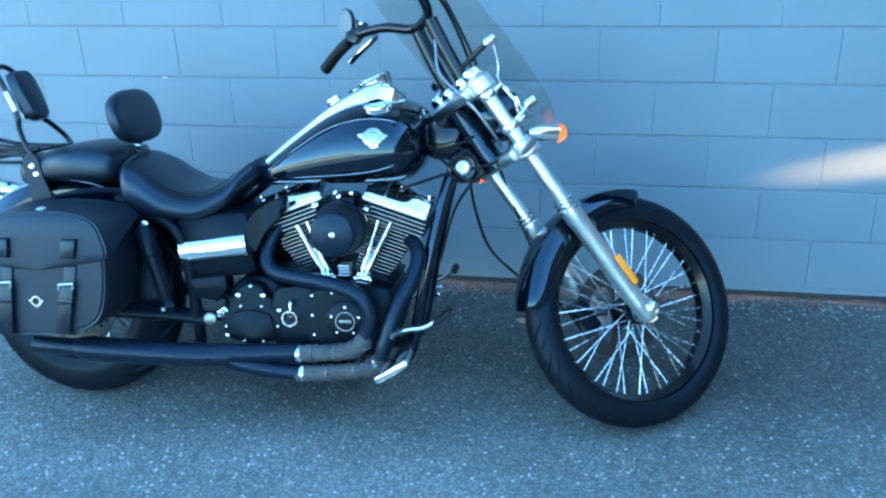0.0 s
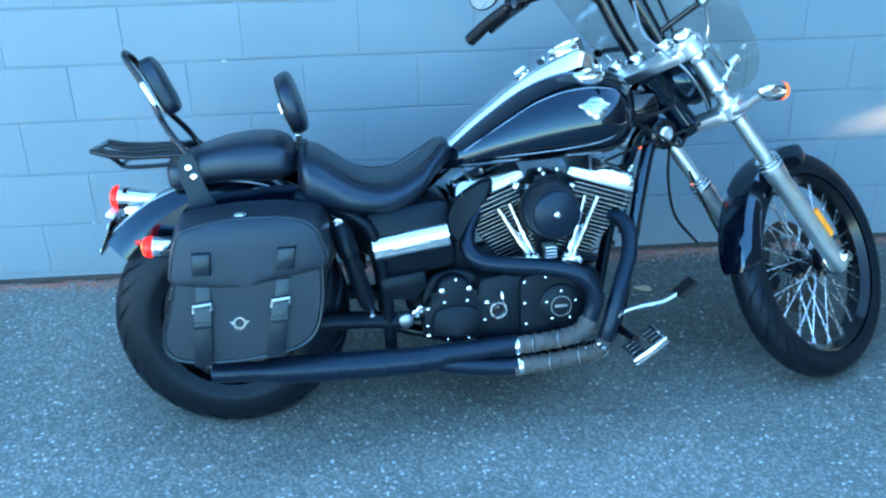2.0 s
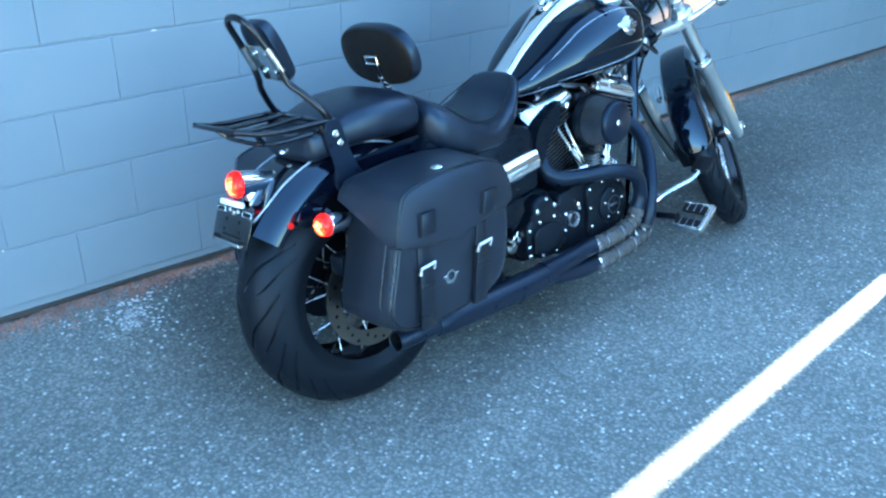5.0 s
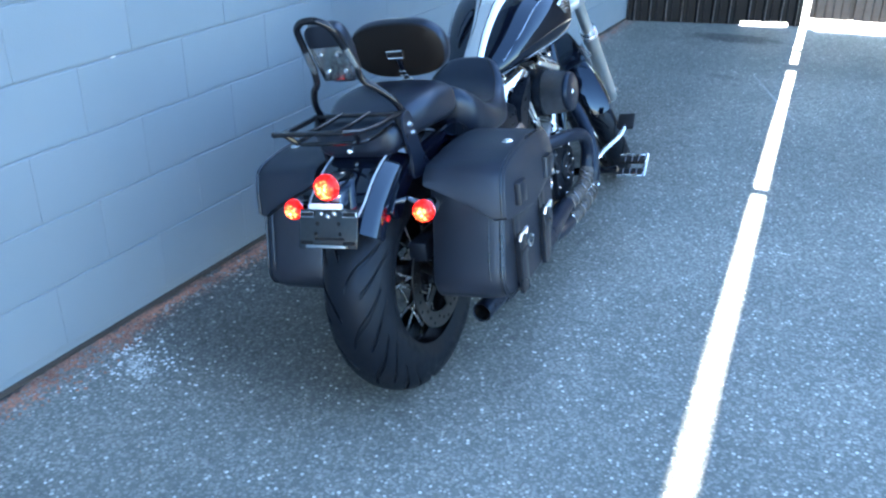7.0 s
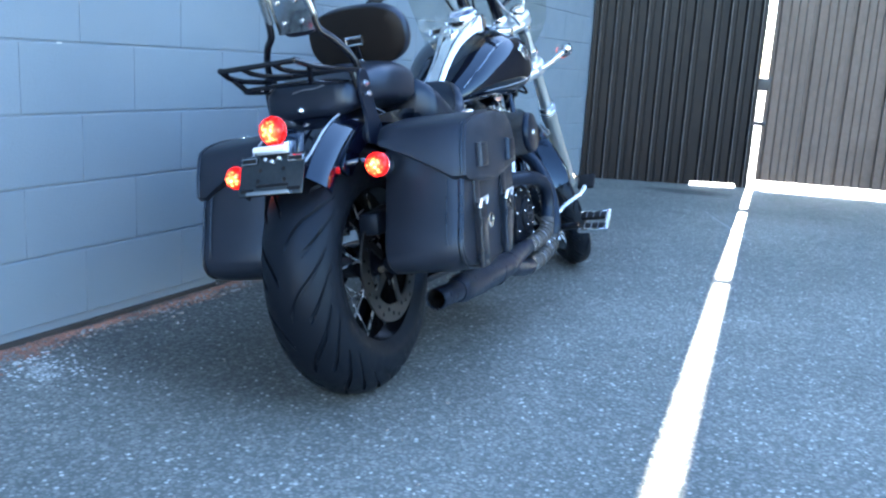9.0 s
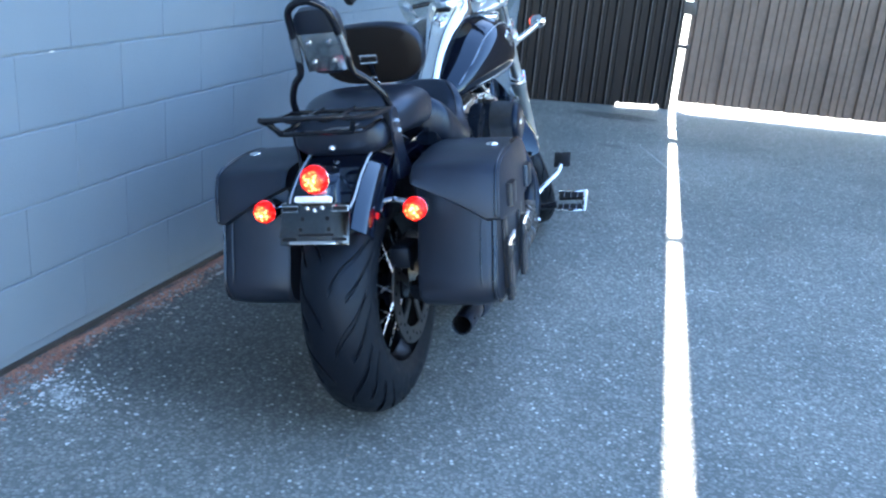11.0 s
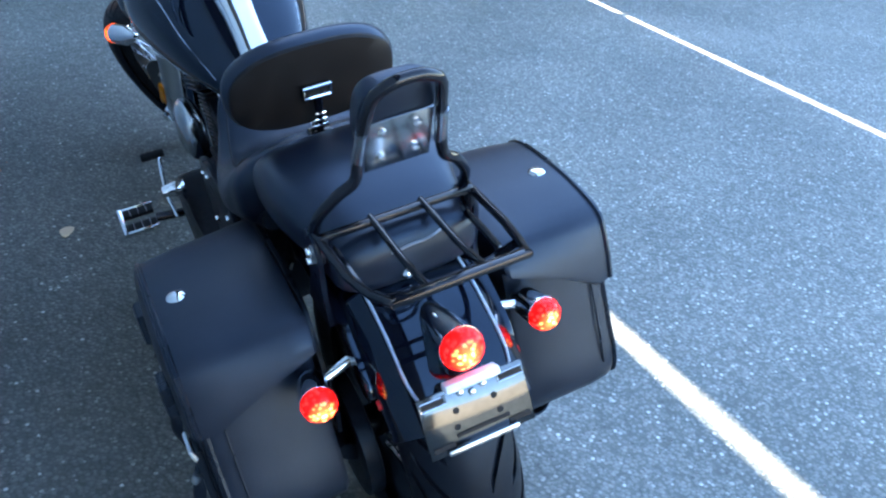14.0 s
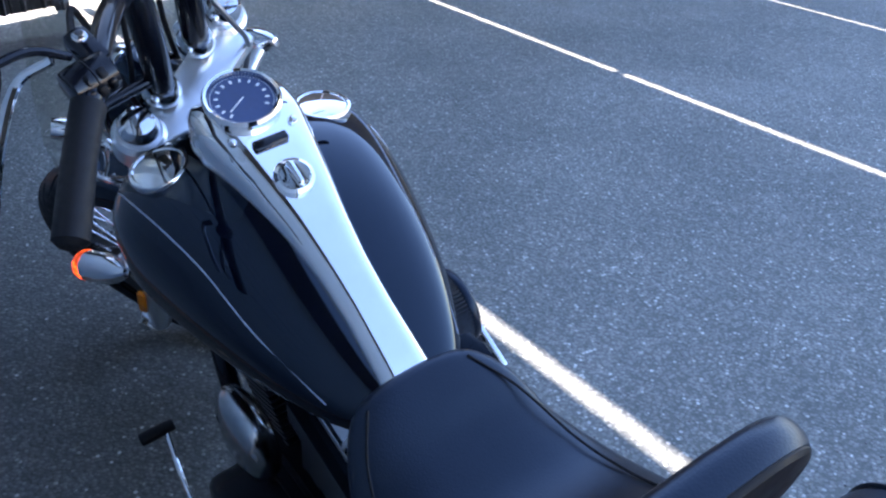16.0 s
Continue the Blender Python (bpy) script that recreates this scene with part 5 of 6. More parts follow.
def cushion(outline, rows, lift=0.0):
    """A soft case: the outline carried along y in rings of (y, size); lift raises its lower rim towards the wheel."""
    cx, cz = sum(x for x, _ in outline) / len(outline), sum(z for _, z in outline) / len(outline)
    out = []
    for y, k in rows:
        ring = []
        for x, z in outline:
            up = lift * max(0.0, (0.335 + y) / 0.173) ** 0.8 * max(0.0, min(1.0, (0.665 - z) / 0.145))
            edge = 0.0 if lift and z < 0.56 else 1.0
            ring.append((cx + (x - cx) * k, y, cz + (z - cz) * (k if edge else 1.0) + up))
        out.append(ring)
    return loft(out)


for s in (-1, 1):
    def sided(bm):
        return bm if s < 0 else flipped(bm)
    body = rounded(BAG_SIDE, 3)
    bag = thing("saddlebag", BIKE, "black leather saddlebag with two buckled straps, on the motorcycle", "saddlebag", "pair of saddlebags")
    part("bag_body", sided(cushion(body, ((-0.168, 0.97), (-0.175, 1.0), (-0.30, 1.0), (-0.335, 0.985), (-0.352, 0.955), (-0.36, 0.92), (-0.3615, 0.6)))), BAG, bag)
    flap = rounded(LID_SIDE, 3)
    lid = part("lid", sided(cushion(flap, ((-0.162, 0.97), (-0.168, 1.0), (-0.20, 1.0), (-0.235, 1.0), (-0.27, 1.0), (-0.30, 1.0), (-0.320, 0.995), (-0.340, 0.985), (-0.362, 0.955), (-0.371, 0.93), (-0.3765, 0.78), (-0.3805, 0.5), (-0.382, 0.2)), 0.095)), BAG, bag, "black leather lid with a rolled edge")
    part("piping", sided(tube([(0.086 + (x - 0.086) * 0.955, -0.3635, 0.59 + (z - 0.59) * 0.955) for x, z in rounded(LID_SIDE, 3)[-8:] + rounded(LID_SIDE, 3)[:19]], 0.0045, 6, 2)), STRAP, lid)
    part("piping", sided(tube([(0.07 + (x - 0.07) * 0.955, -0.353, 0.49 + (z - 0.49) * 0.955) for x, z in rounded(BAG_SIDE, 3)[16:46]], 0.0045, 6, 2)), STRAP, bag)
    part("concho", sided(dome((0.073, -0.325, 0.669), (0, -0.05, 1), 0.016, 0.008, 20)), CHROME, lid, "round chrome stud")
    for x, zt, zb, lean in ((-0.0215, 0.578, 0.328, -0.085), (0.176, 0.575, 0.335, -0.19)):
        def sx(z):
            return x + lean * (0.578 - z)
        def strap_piece(z1, z0, y0, y1, w=0.017, bev=0.0022):
            out = [(sx(z1) - w, z1), (sx(z1) + w, z1), (sx(z0) + w, z0), (sx(z0) - w, z0)]
            return sided(prism(out, y0, y1, bev, 2))
        part("strap_loop", strap_piece(0.598, 0.543, -0.395, -0.3705, 0.022, 0.007), STRAP, lid, "raised leather loop")
        st = part("strap", strap_piece(0.515, zb, -0.368, -0.360), STRAP, bag)
        part("strap", strap_piece(0.462, zb - 0.016, -0.380, -0.366, 0.0205), STRAP, st)
        part("strap_keeper", strap_piece(0.425, 0.408, -0.383, -0.376, 0.0215), STRAP, st)
        part("buckle", sided(tube([(sx(0.45) - 0.021, -0.379, 0.45), (sx(0.468) - 0.021, -0.383, 0.467), (sx(0.468) + 0.021, -0.383, 0.471), (sx(0.453) + 0.021, -0.379, 0.455)], 0.0042, 8, smooth=False)), SATIN, st, "chrome buckle")
        part("rivet", sided(dome((sx(0.345), -0.3765, 0.35), (0, -1, 0), 0.005, 0.003)), STEEL, st)
    em = bmesh.new()
    ex, ez = 0.05, 0.412
    lathe([(0.0105, -0.002), (0.0155, -0.002), (0.0155, 0.002), (0.0105, 0.002)], Matrix.Translation((ex, -0.3640, ez)) @ Matrix.Rotation(radians(90), 4, "X"), 24, em, True)
    for q in range(9):
        a = math.pi * (q + 0.5) / 9
        box((0.0175, 0, 0), (0.007, 0.0035, 0.0022), 0.0006, Matrix.Translation((ex, -0.3640, ez)) @ Matrix.Rotation(a, 4, "Y"), 1, em)
    for q in (-1, 1):
        prism([(ex + q * 0.0125, ez + 0.0045), (ex + q * 0.025, ez + 0.006), (ex + q * 0.022, ez), (ex + q * 0.0125, ez - 0.005)], -0.3665, -0.3610, 0.0008, 1, em)
    part("emblem", sided(em), PAD_PLATE, bag, "small round winged chrome emblem with a notched rim")
    part("end_seam", sided(tube([(-0.129, -0.335, 0.36), (-0.14, -0.325, 0.39), (-0.122, -0.325, 0.46), (-0.1, -0.325, 0.53)], 0.002, 5)), STRAP, bag)
    if s > 0:
        for x0 in (-0.035, 0.15):
            end = part("strap_end", tube([(x0, 0.372, 0.42), (x0 - 0.008, 0.388, 0.385), (x0 - 0.013, 0.396, 0.345), (x0 - 0.018, 0.384, 0.30)], 0.0125, 8, 4, flat=0.25), STRAP, bag, "loose hanging strap end")
            part("strap_tip", lathe([(0.0, 0), (0.007, 0.0), (0.008, 0.012), (0.005, 0.02), (0, 0.02)], to_axis((x0 - 0.004, 0.386, 0.405), (0.1, 0.4, -1)), 10), SATIN, end, "bright strap rivet")


# frame, swingarm and shocks
chassis = part("frame", tube([(1.26, 0, 0.84), (1.12, 0, 0.82), (0.9, 0, 0.80), (0.68, 0, 0.745), (0.52, 0, 0.64), (0.36, 0, 0.58)], 0.026, 12), GLOSS, bike, "glossy black tubular frame")
for s in (-1, 1):
    part("down_tube", tube([(1.235, 0.03 * s, 0.80), (1.19, 0.06 * s, 0.71), (1.135, 0.098 * s, 0.48), (1.092, 0.105 * s, 0.25), (1.05, 0.11 * s, 0.175), (0.95, 0.115 * s, 0.155), (0.6, 0.12 * s, 0.16), (0.43, 0.13 * s, 0.2)], 0.019, 12), GLOSS, chassis)
    part("seat_tube", tube([(0.43, 0.13 * s, 0.2), (0.42, 0.14 * s, 0.4), (0.38, 0.145 * s, 0.58), (0.2, 0.13 * s, 0.67)], 0.018, 12), CASE, chassis)
    arm = part("swingarm", tube([(0.46, 0.13 * s, 0.30), (0.3, 0.135 * s, 0.315), (0.0, 0.135 * s, 0.324), (-0.05, 0.135 * s, 0.324)], 0.026, 12, flat=0.7), CASE, bike)
    shock = part("shock_absorber", lathe([(0.0, 0.0), (0.015, 0.0), (0.022, 0.01), (0.024, 0.03), (0.024, 0.15), (0.028, 0.155), (0.028, 0.225), (0.02, 0.24), (0, 0.245)], to_axis((0.372, 0.205 * s, 0.368), (-0.27, 0, 0.96)), 20), CASE, bike, "black rear shock absorber")
    part("shock_bolt", lathe([(0.0, 0), (0.015, 0.0), (0.015, 0.014), (0.01, 0.03), (0.006, 0.045), (0, 0.045)], to_axis((0.376, 0.215 * s, 0.364), (0, s, 0)), 6), CHROME, shock)

# engine
crank = part("crankcase", prism(rounded([(0.66, 0.22), (0.66, 0.39), (0.72, 0.41), (0.83, 0.418), (0.94, 0.415), (1.02, 0.4), (1.045, 0.32), (1.01, 0.21), (0.85, 0.185)], 3), -0.125, 0.125, 0.02, 3), CAST, bike, "black wrinkle-finish crankcase")
part("cylinder_deck", prism(rounded([(0.74, 0.40), (0.76, 0.445), (0.86, 0.46), (0.97, 0.45), (1.03, 0.41)], 3), -0.105, 0.105, 0.012, 2), CAST, crank)
part("case_side", prism(rounded([(0.675, 0.27), (0.675, 0.395), (0.72, 0.412), (0.8, 0.414), (0.83, 0.33), (0.8, 0.225), (0.72, 0.222)], 3), -0.165, -0.12, 0.01, 3), CAST, crank)
part("cam_cover", prism(rounded([(0.793, 0.235), (0.79, 0.33), (0.793, 0.405), (0.86, 0.416), (0.95, 0.4), (0.985, 0.32), (0.95, 0.235), (0.86, 0.218)], 3), -0.18, -0.12, 0.008, 3), CAST, crank)
for x, z in ((0.80, 0.395), (0.80, 0.335), (0.803, 0.275), (0.86, 0.405), (0.94, 0.39), (0.95, 0.25), (0.87, 0.232)):
    part("case_screw", dome((x, -0.18, z), (0, -1, 0), 0.0055, 0.005), CHROME, crank)
part("oil_tap", tube([(0.735, -0.165, 0.375), (0.735, -0.185, 0.372), (0.737, -0.188, 0.352)], 0.0055, 8, 3), CHROME, crank, "small chrome fitting")
part("points_cover", lathe([(0.062, 0.0), (0.06, 0.008), (0.05, 0.013), (0.0, 0.013)], Matrix.Translation((0.9, -0.178, 0.322)) @ Matrix.Rotation(radians(90), 4, "X"), 36), CAST, crank, "round black points cover")
part("cover_ring", lathe([(0.028, 0.013), (0.0295, 0.0152), (0.028, 0.0156), (0.0268, 0.0152)], Matrix.Translation((0.9, -0.178, 0.322)) @ Matrix.Rotation(radians(90), 4, "X"), 36, closed=True), FIN, crank)
part("cover_lettering", box((0.9, -0.1915, 0.322), (0.036, 0.002, 0.008), 0.0005), FIN, crank)
for k in range(5):
    a = 2 * math.pi * k / 5 + 0.3
    part("case_screw", dome((0.9 + 0.043 * math.cos(a), -0.190, 0.322 + 0.043 * math.sin(a)), (0, -1, 0), 0.005, 0.004), CHROME, crank)
part("inspection_ring", lathe([(0.019, 0.0), (0.0245, 0.0), (0.0245, 0.010), (0.0235, 0.0125), (0.0205, 0.0125), (0.019, 0.010)], Matrix.Translation((0.727, -0.165, 0.32)) @ Matrix.Rotation(radians(90), 4, "X"), 32, closed=True), SPOKE, crank, "chrome ring round a black cap")
part("inspection_cap", dome((0.727, -0.165, 0.32), (0, -1, 0), 0.0195, 0.008), BAR_BLACK, crank)
part("cap_slot", box((0.727, -0.1735, 0.32), (0.026, 0.003, 0.004), 0.001, Matrix.Translation((0.727, 0, 0.32)) @ Matrix.Rotation(radians(35), 4, "Y") @ Matrix.Translation((-0.727, 0, -0.32))), GRIP, crank)
part("primary_case", prism(rounded([(0.5, 0.24), (0.5, 0.4), (0.58, 0.43), (0.78, 0.4), (0.95, 0.41), (1.04, 0.34), (1.0, 0.23), (0.8, 0.2), (0.6, 0.2)], 3), 0.125, 0.215, 0.022, 3), CAST, bike, "black primary drive cover")
gear = part("gearbox", prism(rounded([(0.53, 0.24), (0.52, 0.36), (0.56, 0.42), (0.65, 0.43), (0.7, 0.38), (0.7, 0.26), (0.62, 0.22)], 3), -0.12, 0.12, 0.014, 3), CAST, bike, "black gearbox")
part("side_cover", prism(rounded([(0.527, 0.25), (0.522, 0.30), (0.528, 0.345), (0.553, 0.372), (0.566, 0.408), (0.605, 0.426), (0.647, 0.408), (0.66, 0.372), (0.688, 0.345), (0.7, 0.30), (0.695, 0.25), (0.61, 0.236)], 3), -0.168, -0.115, 0.014, 3), CAST, gear)
part("cover_panel", prism(rounded([(0.55, 0.262), (0.546, 0.30), (0.556, 0.332), (0.61, 0.342), (0.664, 0.332), (0.676, 0.30), (0.67, 0.262), (0.61, 0.253)], 3), -0.178, -0.166, 0.006, 2), CAST, gear, "raised cover panel")
for x, z, r in ((0.573, 0.386, 0.0095), (0.648, 0.388, 0.0095), (0.578, 0.353, 0.006), (0.642, 0.354, 0.006), (0.696, 0.343, 0.0085), (0.533, 0.338, 0.007), (0.53, 0.289, 0.006), (0.689, 0.294, 0.006), (0.532, 0.26, 0.0085), (0.585, 0.2455, 0.0055), (0.643, 0.2455, 0.0055), (0.612, 0.415, 0.006)):
    part("cover_screw", dome((x, -0.1675, z), (0, -1, 0), r, 0.008), CHROME, gear)
part("dip_plug", lathe([(0.0, 0.0), (0.017, 0.0), (0.0195, 0.005), (0.0195, 0.016), (0.014, 0.019), (0, 0.019)], Matrix.Translation((0.473, -0.14, 0.304)) @ Matrix.Rotation(radians(90), 4, "X"), 20), FIN, gear, "dull metal plug")
for x, z, r in ((0.503, 0.318, 0.009), (0.515, 0.329, 0.008)):
    part("dip_bolt", bolt((x, -0.14, z), (0, -1, 0), r, 0.012), CHROME, gear)
part("plug_bracket", box((0.49, -0.13, 0.31), (0.08, 0.02, 0.03), 0.006), CAST, gear)


def cylinder(base, lean, name, outer):
    """A finned barrel with its head and rocker box; lean in degrees, ahead positive; outer: the side, ahead or back, on which the fins reach out."""
    m = Matrix.Translation(base) @ Matrix.Rotation(radians(lean), 4, "Y")
    cyl = part(name, lathe([(0.0, 0.0), (0.05, 0.0), (0.058, 0.2), (0, 0.2)], m, 28), CAST, bike, "black finned engine cylinder with bright fin edges")

    def fin(z, inner, out, half_y, thick):
        mid, wide = outer * (out - inner) / 2, out + inner
        part("fin", box((mid, 0, z), (wide, half_y * 2, thick), 0.0015, m, 1), CAST, cyl)
        for side in (-1, 1):
            part("fin_edge", box((mid, side * (half_y + 0.0006), z), (wide * 0.96, 0.0016, thick * 0.62), 0, m, 1), FIN, cyl)

    for k in range(14):
        fin(0.014 + 0.0112 * k, 0.064, float(np.interp(k, [0, 4, 13], [0.04, 0.058, 0.088])), 0.09, 0.0036)
    part("head", box((outer * 0.01, 0, 0.192), (0.165, 0.19, 0.046), 0.012, m), CAST, cyl)
    for k in range(4):
        fin(0.173 + 0.0125 * k, 0.072, 0.106, 0.104, 0.0046)
    rock = part("rocker_box", box((0, -0.014, 0.228), (0.2, 0.192, 0.018), 0.006, m, 3), SATIN, cyl, "bright metal rocker box")
    section = [(-0.108, 0.236), (-0.107, 0.243), (-0.101, 0.252), (-0.078, 0.277), (-0.07, 0.282), (-0.058, 0.284), (0.03, 0.284), (0.05, 0.28), (0.078, 0.25), (0.08, 0.236)]
    part("rocker_top", loft([[m @ Vector((x, -0.014 + (y + 0.014) * k, 0.236 + (z - 0.236) * h)) for y, z in section] for x, k, h in ((-0.099, 0.93, 0.6), (-0.097, 0.98, 0.86), (-0.09, 1.0, 0.98), (-0.08, 1.0, 1.0), (0.08, 1.0, 1.0), (0.09, 1.0, 0.98), (0.097, 0.98, 0.86), (0.099, 0.93, 0.6))]), CHROME, rock, "chrome rocker cover with sloping sides", 30)
    part("rocker_groove", loft([[m @ Vector((x, -0.014 + (y + 0.014) * 1.012, 0.236 + (z - 0.236) * 1.02)) for y, z in section] for x in (-0.041, -0.035)]), SATIN, rock)
    for x in (-0.086, 0.0, 0.086):
        part("rocker_bolt", bolt(m @ Vector((x, -0.07, 0.278)), m.to_3x3() @ Vector((0, -0.3, 1)), 0.0065, 0.012), CHROME, rock)
    return cyl


cyl_f = cylinder((0.966, 0, 0.43), 18.5, "front_cylinder", 1)
cyl_r = cylinder((0.808, 0, 0.428), -20.5, "rear_cylinder", -1)
for cyl, rods in ((cyl_f, (((0.952, -0.128, 0.452), (1.028, -0.114, 0.606)), ((0.940, -0.128, 0.452), (0.99, -0.114, 0.612)))),
                  (cyl_r, (((0.828, -0.128, 0.448), (0.744, -0.114, 0.592)), ((0.842, -0.128, 0.448), (0.776, -0.114, 0.604))))):
    for a, b in rods:
        a, b = Vector(a), Vector(b)
        rod = part("pushrod_tube", tube([a, a.lerp(b, 0.45), a.lerp(b, 0.5), b], 0.008, 12, radii=[0.0095, 0.0095, 0.0072, 0.0068], smooth=False), CHROME, cyl, "chrome pushrod tube")
        part("pushrod_collar", lathe([(0.0, -0.006), (0.0115, -0.006), (0.0115, 0.006), (0, 0.006)], to_axis(a.lerp(b, 0.47), b - a), 14), CHROME, rod)
        part("pushrod_base", lathe([(0.0, 0), (0.0155, 0.0), (0.014, 0.016), (0.0105, 0.02), (0, 0.02)], to_axis(a - (b - a).normalized() * 0.008, b - a), 14), CHROME, rod)
for x in (0.84, 0.943):
    part("tappet_block", box((x, -0.13, 0.436), (0.056, 0.04, 0.026), 0.007), CHROME, crank, "chrome lifter block")
    for q in (-1, 1):
        part("block_bolt", bolt((x + 0.022 * q, -0.15, 0.436), (0, -1, 0), 0.006, 0.006), CHROME, crank)
for k in range(4):
    part("oil_cooler_fin", box((0.888, -0.115, 0.448 + 0.0095 * k), (0.034, 0.05, 0.0045), 0.0015), SATIN, crank, "bright narrow fin between the cylinders" if k == 0 else "")
part("breather_bolt", dome((0.80, -0.10, 0.648), (0, -1, 0.2), 0.013, 0.014), CHROME, cyl_r, "chrome breather bolt")
part("breather_bolt", dome((0.955, -0.108, 0.640), (0, -1, 0.2), 0.010, 0.012), CHROME, cyl_f, "chrome breather bolt")
part("throttle_body", box((0.884, -0.05, 0.655), (0.075, 0.11, 0.05), 0.016), CAST, bike, "dark throttle body with small bright fittings")
for x, y, z in ((0.862, -0.1, 0.69), (0.872, -0.1, 0.678), (0.91, -0.1, 0.688)):
    part("fuel_fitting", lathe([(0.0, 0.0), (0.006, 0.0), (0.006, 0.016), (0, 0.018)], to_axis((x, y, z), (0.2, -1, 0.1)), 10), CHROME, bike)
ac_m = Matrix.Translation((0.881, 0, 0.590)) @ Matrix.Rotation(radians(90), 4, "X")
filt = part("air_cleaner", lathe([(0.0, 0.236), (0.058, 0.236), (0.063, 0.233), (0.066, 0.226), (0.066, 0.22), (0.064, 0.217), (0, 0.217)], ac_m, 48), MATT, bike, "round black air cleaner with a pleated filter")
pleat = bmesh.new()
ring_a, ring_b = [], []
for k in range(128):
    a = 2 * math.pi * k / 128
    r = 0.0725 if k % 2 else 0.064
    ring_a.append(ac_m @ Vector((r * 1.04 * math.cos(a), r * 1.04 * math.sin(a), 0.145))), ring_b.append(ac_m @ Vector((r * 0.93 * math.cos(a), r * 0.93 * math.sin(a), 0.218)))
part("pleated_filter", loft([ring_a, ring_b], pleat), FILTER, filt, "dark pleated filter", 20)
part("filter_backplate", lathe([(0.078, 0.12), (0.08, 0.125), (0.08, 0.146), (0, 0.146)], ac_m, 48), CAST, filt)
part("cover_bolt", dome((0.881, -0.235, 0.590), (0, -1, 0), 0.009, 0.005), CHROME, filt)
part("intake_duct", box((0.883, -0.06, 0.588), (0.07, 0.13, 0.07), 0.02), CAST, filt)
horn = part("horn", lathe([(0.0, -0.04), (0.03, -0.038), (0.042, -0.02), (0.044, 0.0), (0.036, 0.006), (0.02, 0.004), (0, 0.008)], to_axis((1.235, -0.075, 0.762), (0.25, -1, 0.1)), 28), BAR_BLACK, bike, "black horn with a bright centre")
part("horn_centre", lathe([(0.02, 0.004), (0.021, 0.01), (0.014, 0.014), (0, 0.012)], to_axis((1.235, -0.075, 0.762), (0.25, -1, 0.1)), 24), SATIN, horn)
part("horn_cover", hull([(0.815, 0.004, 0.545, 0.555, 0.55), (0.825, 0.022, 0.51, 0.60, 0.555), (0.85, 0.03, 0.485, 0.62, 0.555), (0.885, 0.034, 0.475, 0.625, 0.555), (0.92, 0.03, 0.485, 0.62, 0.555), (0.945, 0.022, 0.51, 0.60, 0.555), (0.955, 0.004, 0.545, 0.555, 0.55)], 2.2, 2.2, 24), PAD_PLATE, bike, "dull metal teardrop horn cover").location = (-0.01, 0.15, 0.01)
part("coil_cover", prism(rounded([(0.722, 0.684), (0.665, 0.66), (0.62, 0.626), (0.602, 0.588), (0.606, 0.55), (0.62, 0.512), (0.636, 0.535), (0.658, 0.575), (0.69, 0.61), (0.722, 0.643)], 4), -0.155, -0.115, 0.012, 3), CASE, bike, "black side shroud beside the rear cylinder")


# battery box with the chrome band, side panel
bat = part("battery_box", box((0.5, 0, 0.53), (0.235, 0.30, 0.20), 0.03, Matrix.Translation((0.5, 0, 0.53)) @ Matrix.Rotation(radians(-6), 4, "Y") @ Matrix.Translation((-0.5, 0, -0.53))), CASE, bike, "black battery box with a chrome band")
for s in (-1, 1):
    band = bmesh.new()
    rows = []
    for i in range(13):
        a = radians(-80 + 160 * i / 12)
        rows.append((0.020 * math.cos(a), 0.034 * math.sin(a)))
    bm_ = Matrix.Translation((0.498, s * 0.148, 0.524)) @ Matrix.Rotation(radians(-7.5), 4, "Y")
    loft([[bm_ @ Vector((x, s * d, z)) for d, z in rows + [(-0.01, 0.03), (-0.01, -0.03)]] for x in (-0.103, -0.1, 0.0, 0.1, 0.103)], band)
    part("chrome_band" if s < 0 else "cover_band", band, CHROME if s < 0 else CASE, bat, "chrome cover band" if s < 0 else "black cover band")
side_panel = part("left_panel", prism(rounded([(0.36, 0.43), (0.35, 0.60), (0.42, 0.63), (0.60, 0.62), (0.665, 0.56), (0.65, 0.43), (0.52, 0.40)], 3), 0.16, 0.176, 0.006, 2), CASE, bike, "black left side panel")
for x, z in ((0.62, 0.575), (0.565, 0.592), (0.60, 0.47), (0.50, 0.44), (0.41, 0.575)):
    part("panel_bolt", bolt((x, 0.175, z), (0, 1, 0), 0.0055, 0.006), CHROME, side_panel)
part("band_lettering", box((0.5, -0.1695, 0.524), (0.10, 0.002, 0.011), 0.0005, Matrix.Translation((0.498, 0, 0.524)) @ Matrix.Rotation(radians(-7.5), 4, "Y") @ Matrix.Translation((-0.5, 0, -0.524))), SATIN, bat)
part("side_panel", prism([(0.405, 0.43), (0.53, 0.445), (0.535, 0.40), (0.5, 0.36), (0.415, 0.375)], -0.16, -0.12, 0.01, 2), CASE, bike, "small matt black side panel")

# exhaust: two heads, wrapped where they turn back, one long silencer
EX_R = [(0.71, -0.07, 0.60), (0.675, -0.095, 0.565), (0.655, -0.118, 0.52), (0.658, -0.14, 0.48), (0.69, -0.158, 0.457), (0.75, -0.180, 0.450), (0.85, -0.212, 0.444), (0.93, -0.228, 0.425), (0.972, -0.233, 0.39), (0.983, -0.232, 0.34), (0.97, -0.228, 0.292)]
EX_R2 = [(0.972, -0.228, 0.297), (0.95, -0.228, 0.262), (0.91, -0.227, 0.245), (0.84, -0.224, 0.235), (0.755, -0.215, 0.228)]
